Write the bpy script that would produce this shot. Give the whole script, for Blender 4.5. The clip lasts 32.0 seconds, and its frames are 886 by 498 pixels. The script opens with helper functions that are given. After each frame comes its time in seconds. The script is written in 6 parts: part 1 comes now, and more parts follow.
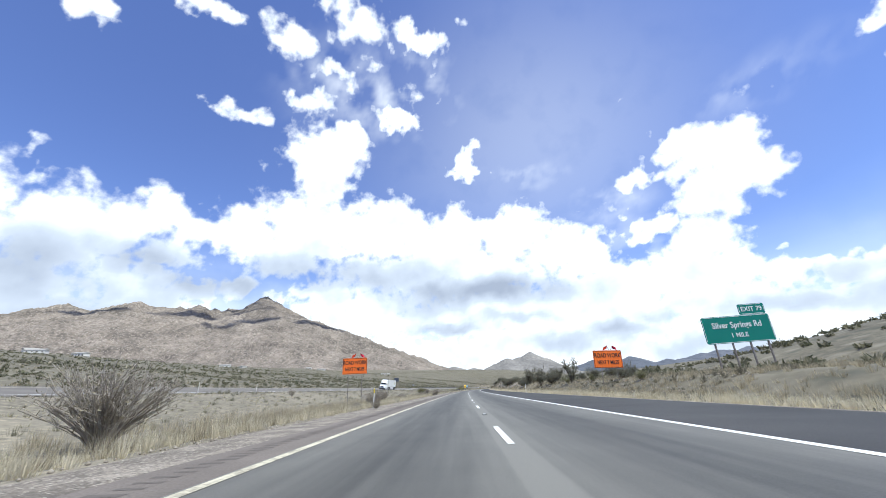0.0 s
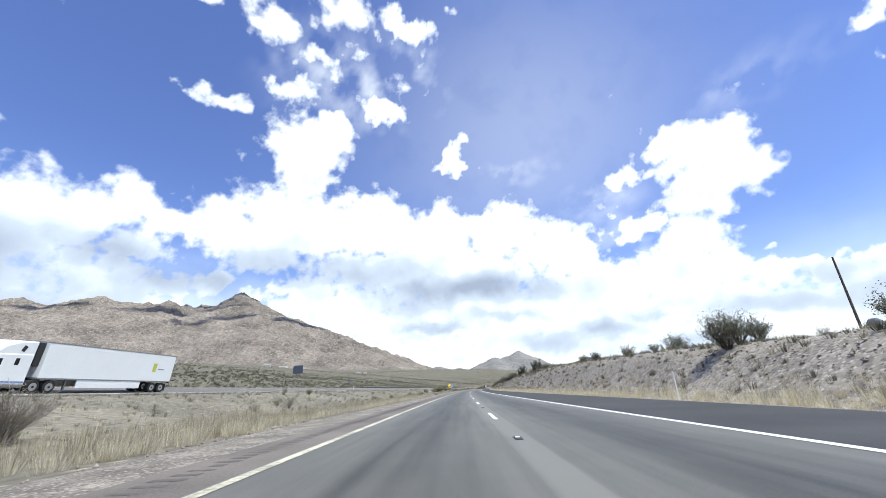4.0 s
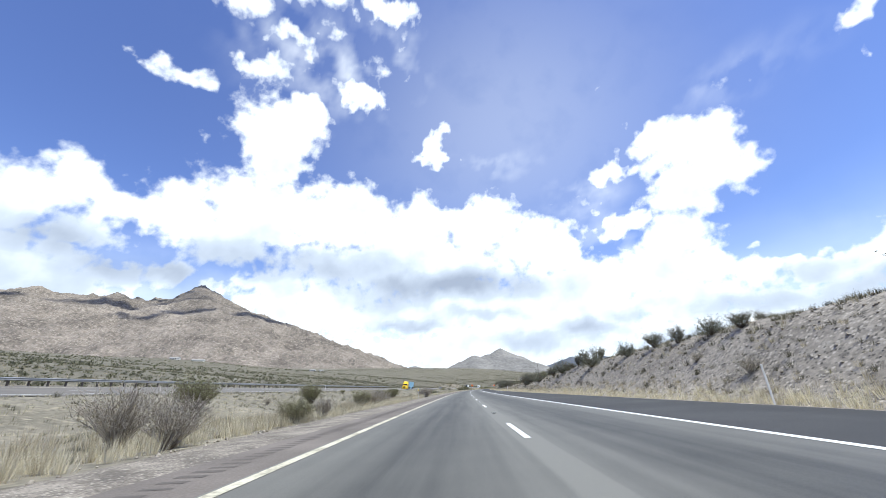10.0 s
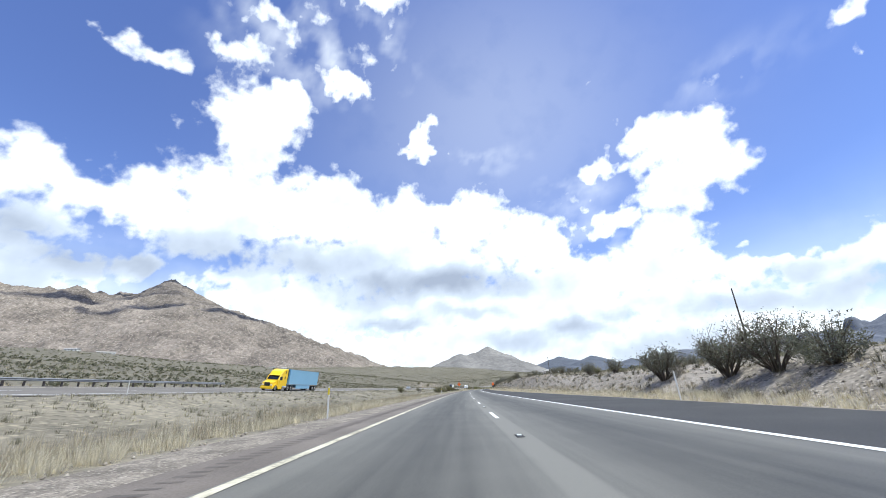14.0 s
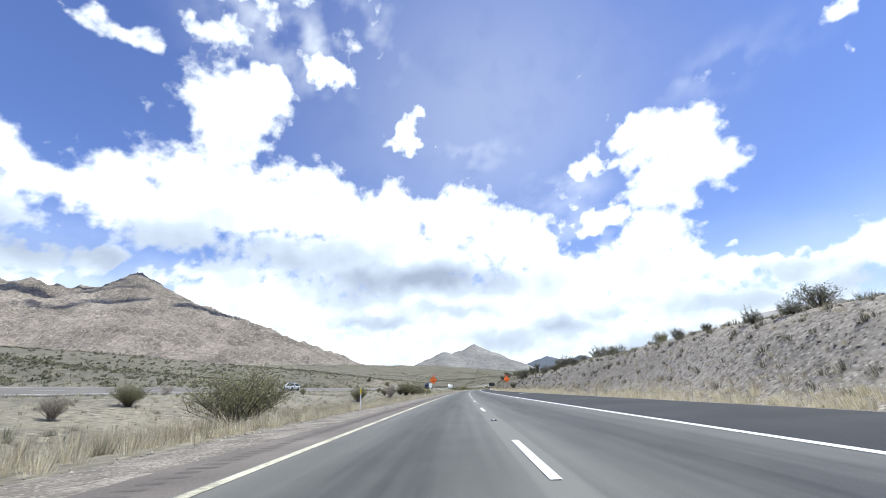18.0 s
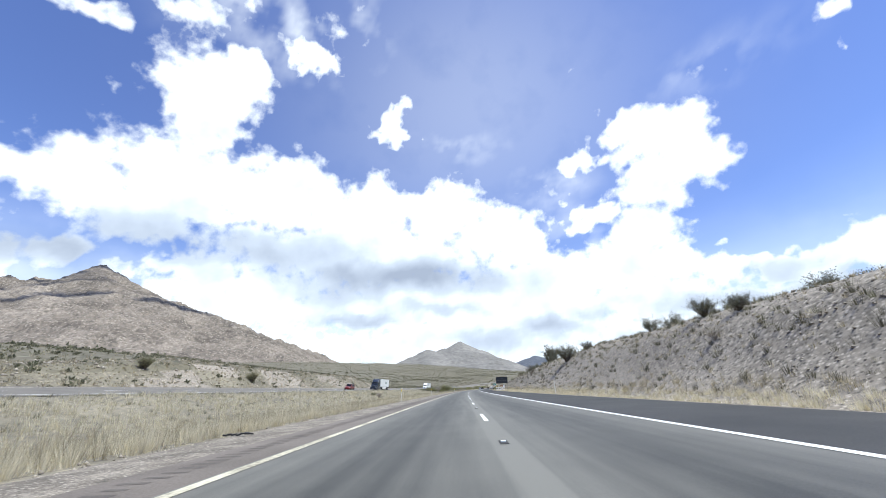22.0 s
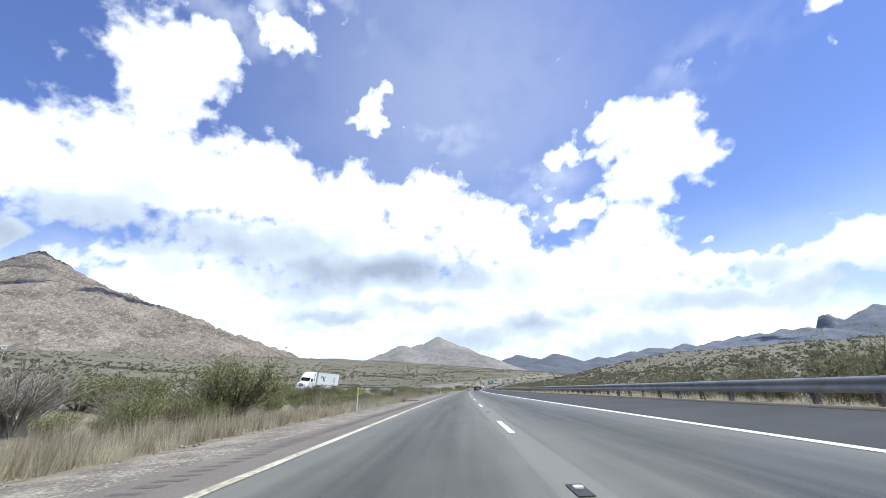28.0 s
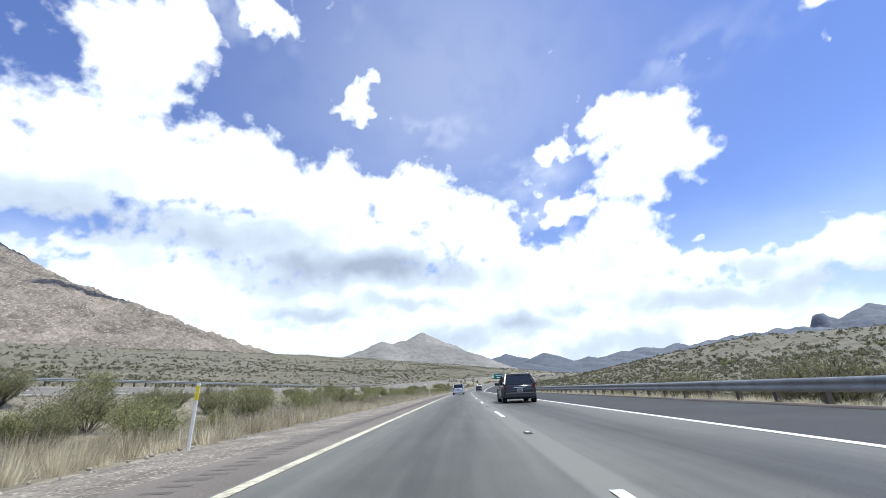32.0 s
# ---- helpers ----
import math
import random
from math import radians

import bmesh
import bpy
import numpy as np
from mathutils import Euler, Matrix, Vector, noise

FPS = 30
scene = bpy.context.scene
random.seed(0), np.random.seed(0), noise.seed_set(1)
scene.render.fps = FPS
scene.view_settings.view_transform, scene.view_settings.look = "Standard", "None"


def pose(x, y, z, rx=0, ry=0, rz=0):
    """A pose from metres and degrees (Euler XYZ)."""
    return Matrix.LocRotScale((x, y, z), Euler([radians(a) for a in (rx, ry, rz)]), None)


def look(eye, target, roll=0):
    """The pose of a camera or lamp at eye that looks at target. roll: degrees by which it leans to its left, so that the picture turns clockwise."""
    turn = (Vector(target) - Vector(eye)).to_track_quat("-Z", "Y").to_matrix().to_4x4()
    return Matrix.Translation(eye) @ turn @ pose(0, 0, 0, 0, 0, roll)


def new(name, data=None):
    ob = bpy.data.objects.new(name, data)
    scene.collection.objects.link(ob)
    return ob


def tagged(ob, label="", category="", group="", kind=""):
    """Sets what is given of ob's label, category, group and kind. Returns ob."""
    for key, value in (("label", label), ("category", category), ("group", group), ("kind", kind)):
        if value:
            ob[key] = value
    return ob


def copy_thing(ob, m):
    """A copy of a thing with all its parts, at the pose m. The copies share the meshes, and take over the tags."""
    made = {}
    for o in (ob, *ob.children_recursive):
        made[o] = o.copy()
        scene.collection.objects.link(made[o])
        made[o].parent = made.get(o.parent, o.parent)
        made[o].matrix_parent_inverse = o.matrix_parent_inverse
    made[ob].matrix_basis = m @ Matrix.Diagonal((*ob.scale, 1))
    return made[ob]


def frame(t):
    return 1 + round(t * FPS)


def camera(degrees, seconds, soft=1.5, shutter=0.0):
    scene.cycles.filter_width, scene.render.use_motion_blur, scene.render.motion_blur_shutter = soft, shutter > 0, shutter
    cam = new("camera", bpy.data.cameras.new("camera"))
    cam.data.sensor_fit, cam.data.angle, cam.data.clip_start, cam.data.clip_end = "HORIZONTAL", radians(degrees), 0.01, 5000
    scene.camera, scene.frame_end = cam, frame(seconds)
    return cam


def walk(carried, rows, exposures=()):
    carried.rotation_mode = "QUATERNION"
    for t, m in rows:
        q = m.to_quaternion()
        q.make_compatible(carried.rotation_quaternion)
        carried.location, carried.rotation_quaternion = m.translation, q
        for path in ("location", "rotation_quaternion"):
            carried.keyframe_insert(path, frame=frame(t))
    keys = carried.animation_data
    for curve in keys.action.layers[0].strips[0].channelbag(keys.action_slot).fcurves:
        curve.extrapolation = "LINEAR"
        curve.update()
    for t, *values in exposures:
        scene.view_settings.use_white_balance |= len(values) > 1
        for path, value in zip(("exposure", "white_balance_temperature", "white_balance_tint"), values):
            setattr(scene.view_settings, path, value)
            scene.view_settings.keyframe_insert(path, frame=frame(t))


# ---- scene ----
# The road's reference line is the lane line between the two lanes: s metres along it, d metres to its right.
STEP = 1.0
STATIONS = np.arange(-400.0, 5200.0, STEP)
BEND = np.where(STATIONS < 1210, 1 / 3800, np.where(STATIONS < 1420, 1 / 620, 0.0))
HEADING = np.cumsum(BEND) * STEP
HEADING -= np.interp(0, STATIONS, HEADING)
ROAD_X, ROAD_Y = np.cumsum(np.sin(HEADING)) * STEP, np.cumsum(np.cos(HEADING)) * STEP
ROAD_X -= np.interp(0, STATIONS, ROAD_X)
ROAD_Y -= np.interp(0, STATIONS, ROAD_Y)


def heading(s):
    return np.interp(s, STATIONS, HEADING)


def plan(s, d):
    """World x, y of the point d metres right of the lane line at station s (numbers or arrays)."""
    a = heading(s)
    return np.interp(s, STATIONS, ROAD_X) + d * np.cos(a), np.interp(s, STATIONS, ROAD_Y) - d * np.sin(a)


def spot(s, d, z=0.0, turn=0.0):
    """A pose at station s, d metres right of the lane line, facing along the road, turned left by so many degrees."""
    x, y = plan(s, d)
    return pose(float(x), float(y), z, 0, 0, turn - math.degrees(float(heading(s))))


def station(t):
    """How far the car has come after t seconds."""
    lost = np.interp(t, (0, 3, 6, 14, 17, 22, 23, 25, 28, 29, 30, 31, 32), (0, 4, 7.9, 17.8, 19.9, 29.2, 31.3, 38.4, 50.3, 54.7, 58.3, 62.2, 67))
    return 36.57 * t - float(lost)


def carriage(t):
    """Where the car drives in its lane."""
    return float(np.interp(t, (0, 1, 2, 3, 4.5, 6, 7, 8, 9, 10, 12, 13, 14.5, 17, 18, 20, 22, 23, 25, 26.5, 28, 29, 30, 31, 32),
                           (-.84, -.95, -1.09, -1.13, -1.0, -.89, -1.07, -1.23, -1.29, -1.21, -1.01, -.99, -1.18, -1.09, -.95, -.84, -.74, -.95, -1.06, -1.0, -1.05, -1.29, -1.45, -1.35, -1.34)))


EYE_HEIGHT, TILT, ASIDE, LEAN = 0.86, 20.1, -1.5, -2.6


def view(t):
    s, d = station(t), carriage(t)
    x, y = plan(s, d)
    a = float(heading(s)) + radians(ASIDE)
    p = radians(TILT)
    e = Vector((float(x), float(y), EYE_HEIGHT))
    return look(e, e + Vector((math.sin(a) * math.cos(p), math.cos(a) * math.cos(p), math.sin(p))), LEAN)


cam = camera(98, 32.0, soft=0.6, shutter=0.02)
walk(cam, [(k / 2, view(k / 2)) for k in range(65)], [(0, 0.42, 6030, 4), (32, 0.42, 6030, 4)])

# ---- light ----
SUN_RISE, SUN_AZIMUTH = 66.0, 122.0
world = bpy.data.worlds.new("sky")
scene.world = world
world.use_nodes = True
wn = world.node_tree.nodes
sky = wn.new("ShaderNodeTexSky")
sky.sky_type, sky.sun_disc = "NISHITA", False
sky.sun_elevation, sky.sun_rotation = radians(SUN_RISE), radians(SUN_AZIMUTH)
sky.altitude, sky.air_density, sky.dust_density, sky.ozone_density = 700, 1.0, 0.0, 6.0
wn["Background"].inputs["Strength"].default_value = 0.148
clearer = wn.new("ShaderNodeHueSaturation")
clearer.inputs["Hue"].default_value, clearer.inputs["Saturation"].default_value = 0.517, 1.0
world.node_tree.links.new(sky.outputs[0], clearer.inputs["Color"])
world.node_tree.links.new(clearer.outputs[0], wn["Background"].inputs[0])
sun = new("sun", bpy.data.lights.new("sun", "SUN"))
sun.data.energy, sun.data.angle, sun.data.color = 4.6, radians(0.53), (1.0, 0.957, 0.85)
a, p = radians(SUN_AZIMUTH), radians(SUN_RISE)
sun.matrix_world = look((math.sin(a) * math.cos(p) * 900, math.cos(a) * math.cos(p) * 900, math.sin(p) * 900), (0, 0, 0))


# ---- materials ----
def material(name, rough=0.8, metal=0.0):
    m = bpy.data.materials.new(name)
    m.use_nodes = True
    b = m.node_tree.nodes["Principled BSDF"]
    b.inputs["Roughness"].default_value, b.inputs["Metallic"].default_value = rough, metal
    return m, m.node_tree.nodes, m.node_tree.links, b


def mottled(name, colors, scale, rough=0.85, fine=None, bump=0.0, metal=0.0, stretch=None, spread=(0.32, 0.68), vary=0.0):
    """Two scales of noise between the colours, with fine grain and bump."""
    m, n, l, b = material(name, rough, metal)
    co = n.new("ShaderNodeTexCoord")
    source = co.outputs["Object"]
    if stretch:
        mp = n.new("ShaderNodeMapping")
        mp.inputs["Scale"].default_value = stretch
        l.new(source, mp.inputs[0])
        source = mp.outputs[0]
    big, small = n.new("ShaderNodeTexNoise"), n.new("ShaderNodeTexNoise")
    big.inputs["Scale"].default_value, big.inputs["Detail"].default_value = scale, 6
    small.inputs["Scale"].default_value, small.inputs["Detail"].default_value = fine or scale * 14, 5
    mix = n.new("ShaderNodeMath")
    mix.operation = "MULTIPLY_ADD"
    mix.inputs[1].default_value = 0.45
    half = n.new("ShaderNodeMath")
    half.operation = "MULTIPLY"
    half.inputs[1].default_value = 0.55
    ramp = n.new("ShaderNodeValToRGB")
    ramp.color_ramp.elements[0].position, ramp.color_ramp.elements[1].position = spread
    while len(ramp.color_ramp.elements) < len(colors):
        ramp.color_ramp.elements.new(0.5)
    for k, c in enumerate(colors):
        e = ramp.color_ramp.elements[k]
        e.position = spread[0] + (spread[1] - spread[0]) * k / max(1, len(colors) - 1)
        e.color = (*c, 1)
    l.new(source, big.inputs["Vector"]), l.new(source, small.inputs["Vector"])
    l.new(big.outputs[0], half.inputs[0]), l.new(half.outputs[0], mix.inputs[2]), l.new(small.outputs[0], mix.inputs[0])
    l.new(mix.outputs[0], ramp.inputs[0])
    out = ramp.outputs[0]
    if vary:
        info, hue, rng = n.new("ShaderNodeObjectInfo"), n.new("ShaderNodeHueSaturation"), n.new("ShaderNodeMapRange")
        rng.inputs["To Min"].default_value, rng.inputs["To Max"].default_value = 1 - vary, 1 + vary
        l.new(info.outputs["Random"], rng.inputs[0]), l.new(rng.outputs[0], hue.inputs["Value"]), l.new(out, hue.inputs["Color"])
        out = hue.outputs[0]
    l.new(out, b.inputs["Base Color"])
    if bump:
        bp = n.new("ShaderNodeBump")
        bp.inputs["Strength"].default_value, bp.inputs["Distance"].default_value = 0.6, bump
        l.new(small.outputs[0], bp.inputs["Height"]), l.new(bp.outputs[0], b.inputs["Normal"])
    return m


def tufted(name, colors, rough=0.9, through_light=0.4):
    """Blades and leaves: each loose piece takes its own tone."""
    m, n, l, b = material(name, rough)
    g, ramp = n.new("ShaderNodeNewGeometry"), n.new("ShaderNodeValToRGB")
    while len(ramp.color_ramp.elements) < len(colors):
        ramp.color_ramp.elements.new(0.5)
    for k, c in enumerate(colors):
        e = ramp.color_ramp.elements[k]
        e.position, e.color = k / max(1, len(colors) - 1), (*c, 1)
    l.new(g.outputs["Random Per Island"], ramp.inputs[0]), l.new(ramp.outputs[0], b.inputs["Base Color"])
    b.inputs["Specular IOR Level"].default_value = 0.15
    thin, mix = n.new("ShaderNodeBsdfTranslucent"), n.new("ShaderNodeMixShader")
    mix.inputs[0].default_value = through_light
    l.new(ramp.outputs[0], thin.inputs[0]), l.new(b.outputs[0], mix.inputs[1]), l.new(thin.outputs[0], mix.inputs[2])
    l.new(mix.outputs[0], n["Material Output"].inputs[0])
    return m


def shift_tone(m, coords, scale, lo, hi, color, amount, split=None, other=None):
    """Lays cells of another tone (boulders, bushes, pebbles) over what a material already has."""
    n, l = m.node_tree.nodes, m.node_tree.links
    b = n["Principled BSDF"]
    tone = b.inputs["Base Color"].links[0].from_socket
    cells = n.new("ShaderNodeTexVoronoi")
    cells.inputs["Scale"].default_value = scale
    l.new(coords, cells.inputs["Vector"])
    near = n.new("ShaderNodeMapRange")
    near.inputs["From Min"].default_value, near.inputs["From Max"].default_value = hi, lo
    near.inputs["To Max"].default_value = amount
    l.new(cells.outputs["Distance"], near.inputs[0])
    pick = n.new("ShaderNodeSeparateColor")
    l.new(cells.outputs["Color"], pick.inputs[0])
    kind = n.new("ShaderNodeValToRGB")
    kind.color_ramp.interpolation = "CONSTANT"
    kind.color_ramp.elements[0].color = (*color, 1)
    kind.color_ramp.elements[1].position, kind.color_ramp.elements[1].color = split or .999, (*(other or color), 1)
    l.new(pick.outputs[0], kind.inputs[0])
    some = n.new("ShaderNodeMath")
    some.operation = "MULTIPLY"
    keep = n.new("ShaderNodeMapRange")
    keep.inputs["From Min"].default_value, keep.inputs["From Max"].default_value = .2, .7
    l.new(pick.outputs[1], keep.inputs[0]), l.new(keep.outputs[0], some.inputs[0]), l.new(near.outputs[0], some.inputs[1])
    mix = n.new("ShaderNodeMix")
    mix.data_type = "RGBA"
    l.new(some.outputs[0], mix.inputs["Factor"]), l.new(tone, mix.inputs[6]), l.new(kind.outputs[0], mix.inputs[7])
    l.new(mix.outputs[2], b.inputs["Base Color"])
    return cells


def speckled(name, colors, scale, fine, bump, spread):
    """Rock slopes: tones drawn out downhill, with pale boulders and dark bushes as small cells of two sizes."""
    m = mottled(name, colors, scale, fine=fine, bump=bump, spread=spread, stretch=(.9, .62, .62))
    n, l = m.node_tree.nodes, m.node_tree.links
    co = n["Mapping"].outputs[0]
    shift_tone(m, co, 0.05, .2, .6, (.06, .053, .041), .6, .55, (.27, .232, .195))
    shift_tone(m, co, 0.15, .2, .6, (.06, .053, .041), .7, .5, (.36, .312, .262))
    return m


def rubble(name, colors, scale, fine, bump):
    """A stony cut slope: broad tones, with pebbles; dark cells paint the shade of hollows."""
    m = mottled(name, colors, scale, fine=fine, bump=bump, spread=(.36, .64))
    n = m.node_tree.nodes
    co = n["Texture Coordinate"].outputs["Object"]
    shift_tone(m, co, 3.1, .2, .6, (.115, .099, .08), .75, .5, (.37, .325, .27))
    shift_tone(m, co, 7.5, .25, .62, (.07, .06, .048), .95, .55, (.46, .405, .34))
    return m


M_GROUND = mottled("dry_ground", [(.062, .054, .035), (.1, .087, .057), (.15, .131, .088), (.092, .082, .051)], 0.05, fine=1.3, bump=0.05)
shift_tone(M_GROUND, M_GROUND.node_tree.nodes["Texture Coordinate"].outputs["Object"], .45, .2, .6, (.05, .05, .032), .85, .6, (.21, .188, .14))
M_TURF = mottled("dry_turf", [(0.0957, 0.0827, 0.058), (0.145, 0.126, 0.0899), (0.206, 0.18, 0.131), (0.29, 0.252, 0.183)], 0.12, fine=3.5, bump=0.06)
shift_tone(M_TURF, M_TURF.node_tree.nodes["Texture Coordinate"].outputs["Object"], 2.6, .2, .6, (.068, .059, .042), .85, .6, (.33, .287, .207))
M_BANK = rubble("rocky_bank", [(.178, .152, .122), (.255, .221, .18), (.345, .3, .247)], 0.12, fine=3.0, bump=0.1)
M_GRAVEL = mottled("gravel", [(0.108, 0.0905, 0.0716), (0.182, 0.154, 0.123), (0.297, 0.257, 0.209)], 1.2, fine=26, bump=0.04, spread=(.4, .6))
shift_tone(M_GRAVEL, M_GRAVEL.node_tree.nodes["Texture Coordinate"].outputs["Object"], 19, .25, .6, (.08, .069, .056), .95, .6, (.44, .39, .325))
M_ASPHALT_DARK = mottled("dark_asphalt", [(.034, .034, .035), (.05, .049, .05), (.074, .072, .071)], 0.3, fine=30, rough=0.8, bump=0.004)
M_ASPHALT_DARK.node_tree.nodes["Principled BSDF"].inputs["Specular IOR Level"].default_value = 0.25
M_ASPHALT_BROWN = mottled("brown_asphalt", [(0.091, 0.0754, 0.0637), (0.143, 0.12, 0.101), (0.202, 0.17, 0.146)], 0.5, fine=26, rough=0.85, bump=0.006)
M_ASPHALT_OLD = mottled("old_brown_asphalt", [(.098, .085, .072), (.134, .118, .1), (.175, .156, .134)], 0.3, fine=30, rough=0.7, bump=0.004)
M_WHITE_PAINT = mottled("white_paint", [(.62, .62, .6), (.8, .8, .78)], 1.2, fine=20, rough=0.6)
M_YELLOW_PAINT = mottled("yellow_paint", [(.27, .24, .18), (.47, .43, .32), (.6, .555, .43)], 0.8, fine=12, rough=0.7, spread=(.4, .58))
M_MOUNTAIN = speckled("mountain_rock", [(0.0766, 0.062, 0.0502), (0.137, 0.112, 0.0911), (0.191, 0.158, 0.129), (0.284, 0.238, 0.198)], 0.006, fine=0.07, bump=9.0, spread=(.36, .66))
M_HILL = mottled("hill_rock", [(0.11, 0.103, 0.0957), (0.171, 0.161, 0.149), (0.253, 0.237, 0.215)], 0.008, fine=0.08, bump=5.0)
# blue-grey of the distance haze is mixed into these two rock colours
M_HILL_FAR = mottled("far_rock_hazed", [(.062, .072, .103), (.09, .1, .13), (.125, .133, .158)], 0.008, fine=0.07, bump=5.0)
M_HILL_DARK = mottled("dark_rock_hazed", [(.045, .055, .08), (.068, .078, .105), (.1, .108, .13)], 0.01, fine=0.07, bump=5.0)


def lane_asphalt():
    """Asphalt with streaks along the lane: darker between the wheel tracks, fine grain."""
    m, n, l, b = material("lane_surface", 0.58)
    b.inputs["Specular IOR Level"].default_value = 0.42
    at = [n.new("ShaderNodeAttribute") for _ in range(2)]
    at[0].attribute_name, at[1].attribute_name = "across", "along"
    put = n.new("ShaderNodeCombineXYZ")
    far = n.new("ShaderNodeMath")
    far.operation = "MULTIPLY"
    far.inputs[1].default_value = 0.035
    l.new(at[0].outputs["Fac"], put.inputs[0]), l.new(at[1].outputs["Fac"], far.inputs[0]), l.new(far.outputs[0], put.inputs[1])
    streak = n.new("ShaderNodeTexNoise")
    streak.inputs["Scale"].default_value, streak.inputs["Detail"].default_value = 3.4, 6
    l.new(put.outputs[0], streak.inputs["Vector"])
    wave = n.new("ShaderNodeMath")
    wave.operation = "MULTIPLY"
    wave.inputs[1].default_value = 2 * math.pi / 3.66
    l.new(at[0].outputs["Fac"], wave.inputs[0])
    cosine = n.new("ShaderNodeMath")
    cosine.operation = "COSINE"
    l.new(wave.outputs[0], cosine.inputs[0])
    blend = n.new("ShaderNodeMath")
    blend.operation = "MULTIPLY_ADD"
    blend.inputs[1].default_value = 0.22
    calm = n.new("ShaderNodeMath")
    calm.operation = "MULTIPLY_ADD"
    calm.inputs[1].default_value, calm.inputs[2].default_value = 0.75, 0.12
    l.new(streak.outputs[0], calm.inputs[0])
    l.new(cosine.outputs[0], blend.inputs[0]), l.new(calm.outputs[0], blend.inputs[2])
    co, grain = n.new("ShaderNodeTexCoord"), n.new("ShaderNodeTexNoise")
    grain.inputs["Scale"].default_value, grain.inputs["Detail"].default_value = 45, 6
    l.new(co.outputs["Object"], grain.inputs["Vector"])
    add = n.new("ShaderNodeMath")
    add.operation = "MULTIPLY_ADD"
    add.inputs[1].default_value = 0.5
    worn, uneven = n.new("ShaderNodeTexNoise"), n.new("ShaderNodeMath")
    worn.inputs["Scale"].default_value, worn.inputs["Detail"].default_value = 0.9, 7
    uneven.operation = "MULTIPLY_ADD"
    uneven.inputs[1].default_value = 0.3
    l.new(co.outputs["Object"], worn.inputs["Vector"]), l.new(worn.outputs[0], uneven.inputs[0]), l.new(blend.outputs[0], uneven.inputs[2])
    l.new(grain.outputs[0], add.inputs[0]), l.new(uneven.outputs[0], add.inputs[2])
    ramp = n.new("ShaderNodeValToRGB")
    ramp.color_ramp.elements[0].position, ramp.color_ramp.elements[0].color = .32, (.033, .0318, .0275, 1)
    ramp.color_ramp.elements[1].position, ramp.color_ramp.elements[1].color = .82, (.16, .152, .131, 1)
    shift = n.new("ShaderNodeMath")
    shift.operation = "MULTIPLY_ADD"
    shift.inputs[1].default_value, shift.inputs[2].default_value = 1 / .25, .06 / .25
    l.new(at[0].outputs["Fac"], shift.inputs[0])
    square, bell, seam = (n.new("ShaderNodeMath") for _ in range(3))
    square.operation, bell.operation, seam.operation = "POWER", "SUBTRACT", "MULTIPLY_ADD"
    square.inputs[1].default_value, bell.inputs[0].default_value, bell.use_clamp = 4, 1.0, True
    away = n.new("ShaderNodeMath")
    away.operation = "ABSOLUTE"
    l.new(shift.outputs[0], away.inputs[0]), l.new(away.outputs[0], square.inputs[0]), l.new(square.outputs[0], bell.inputs[1])
    seam.inputs[1].default_value = 0.42
    l.new(bell.outputs[0], seam.inputs[0]), l.new(add.outputs[0], seam.inputs[2])
    scaled = n.new("ShaderNodeMath")
    scaled.operation = "MULTIPLY"
    scaled.inputs[1].default_value = 0.6
    l.new(seam.outputs[0], scaled.inputs[0])
    l.new(scaled.outputs[0], ramp.inputs[0]), l.new(ramp.outputs[0], b.inputs["Base Color"])
    bp = n.new("ShaderNodeBump")
    bp.inputs["Strength"].default_value, bp.inputs["Distance"].default_value = .5, .004
    l.new(grain.outputs[0], bp.inputs["Height"]), l.new(bp.outputs[0], b.inputs["Normal"])
    return m


M_LANES = lane_asphalt()


# ---- shapes ----
def mesh_of(name, verts, faces, mat, smooth=False):
    me = bpy.data.meshes.new(name)
    verts, faces = np.asarray(verts, dtype=np.float32), np.asarray(faces, dtype=np.int32)
    k = faces.shape[1]
    me.vertices.add(len(verts)), me.loops.add(faces.size), me.polygons.add(len(faces))
    me.vertices.foreach_set("co", verts.ravel())
    me.loops.foreach_set("vertex_index", faces.ravel())
    me.polygons.foreach_set("loop_start", np.arange(len(faces), dtype=np.int32) * k)
    if smooth:
        me.polygons.foreach_set("use_smooth", np.ones(len(faces), dtype=bool))
    me.update(calc_edges=True)
    me.validate()
    if mat:
        me.materials.append(mat)
    return me


def grid_faces(rows, cols):
    i = np.arange(rows - 1)[:, None] * cols + np.arange(cols - 1)[None, :]
    return np.stack([i, i + 1, i + 1 + cols, i + cols], -1).reshape(-1, 4)


def hashed(ix, iy, seed):
    h = np.sin(ix * 127.1 + iy * 311.7 + seed * 74.7) * 43758.5453
    return h - np.floor(h)


def value_noise(x, y, seed=0):
    ix, iy = np.floor(x), np.floor(y)
    u, v = x - ix, y - iy
    u, v = u * u * (3 - 2 * u), v * v * (3 - 2 * v)
    a, b = hashed(ix, iy, seed), hashed(ix + 1, iy, seed)
    c, d = hashed(ix, iy + 1, seed), hashed(ix + 1, iy + 1, seed)
    return a + (b - a) * u + (c - a) * v + (a - b - c + d) * u * v


def fractal(x, y, octaves=5, seed=0, ridged=False):
    total, amp, norm = 0.0, 1.0, 0.0
    for k in range(octaves):
        w = value_noise(x * 2 ** k, y * 2 ** k, seed + k)
        total = total + amp * (1 - np.abs(2 * w - 1) if ridged else w)
        norm += amp
        amp *= 0.5
    return total / norm


def step(x):
    x = np.clip(x, 0, 1)
    return x * x * (3 - 2 * x)


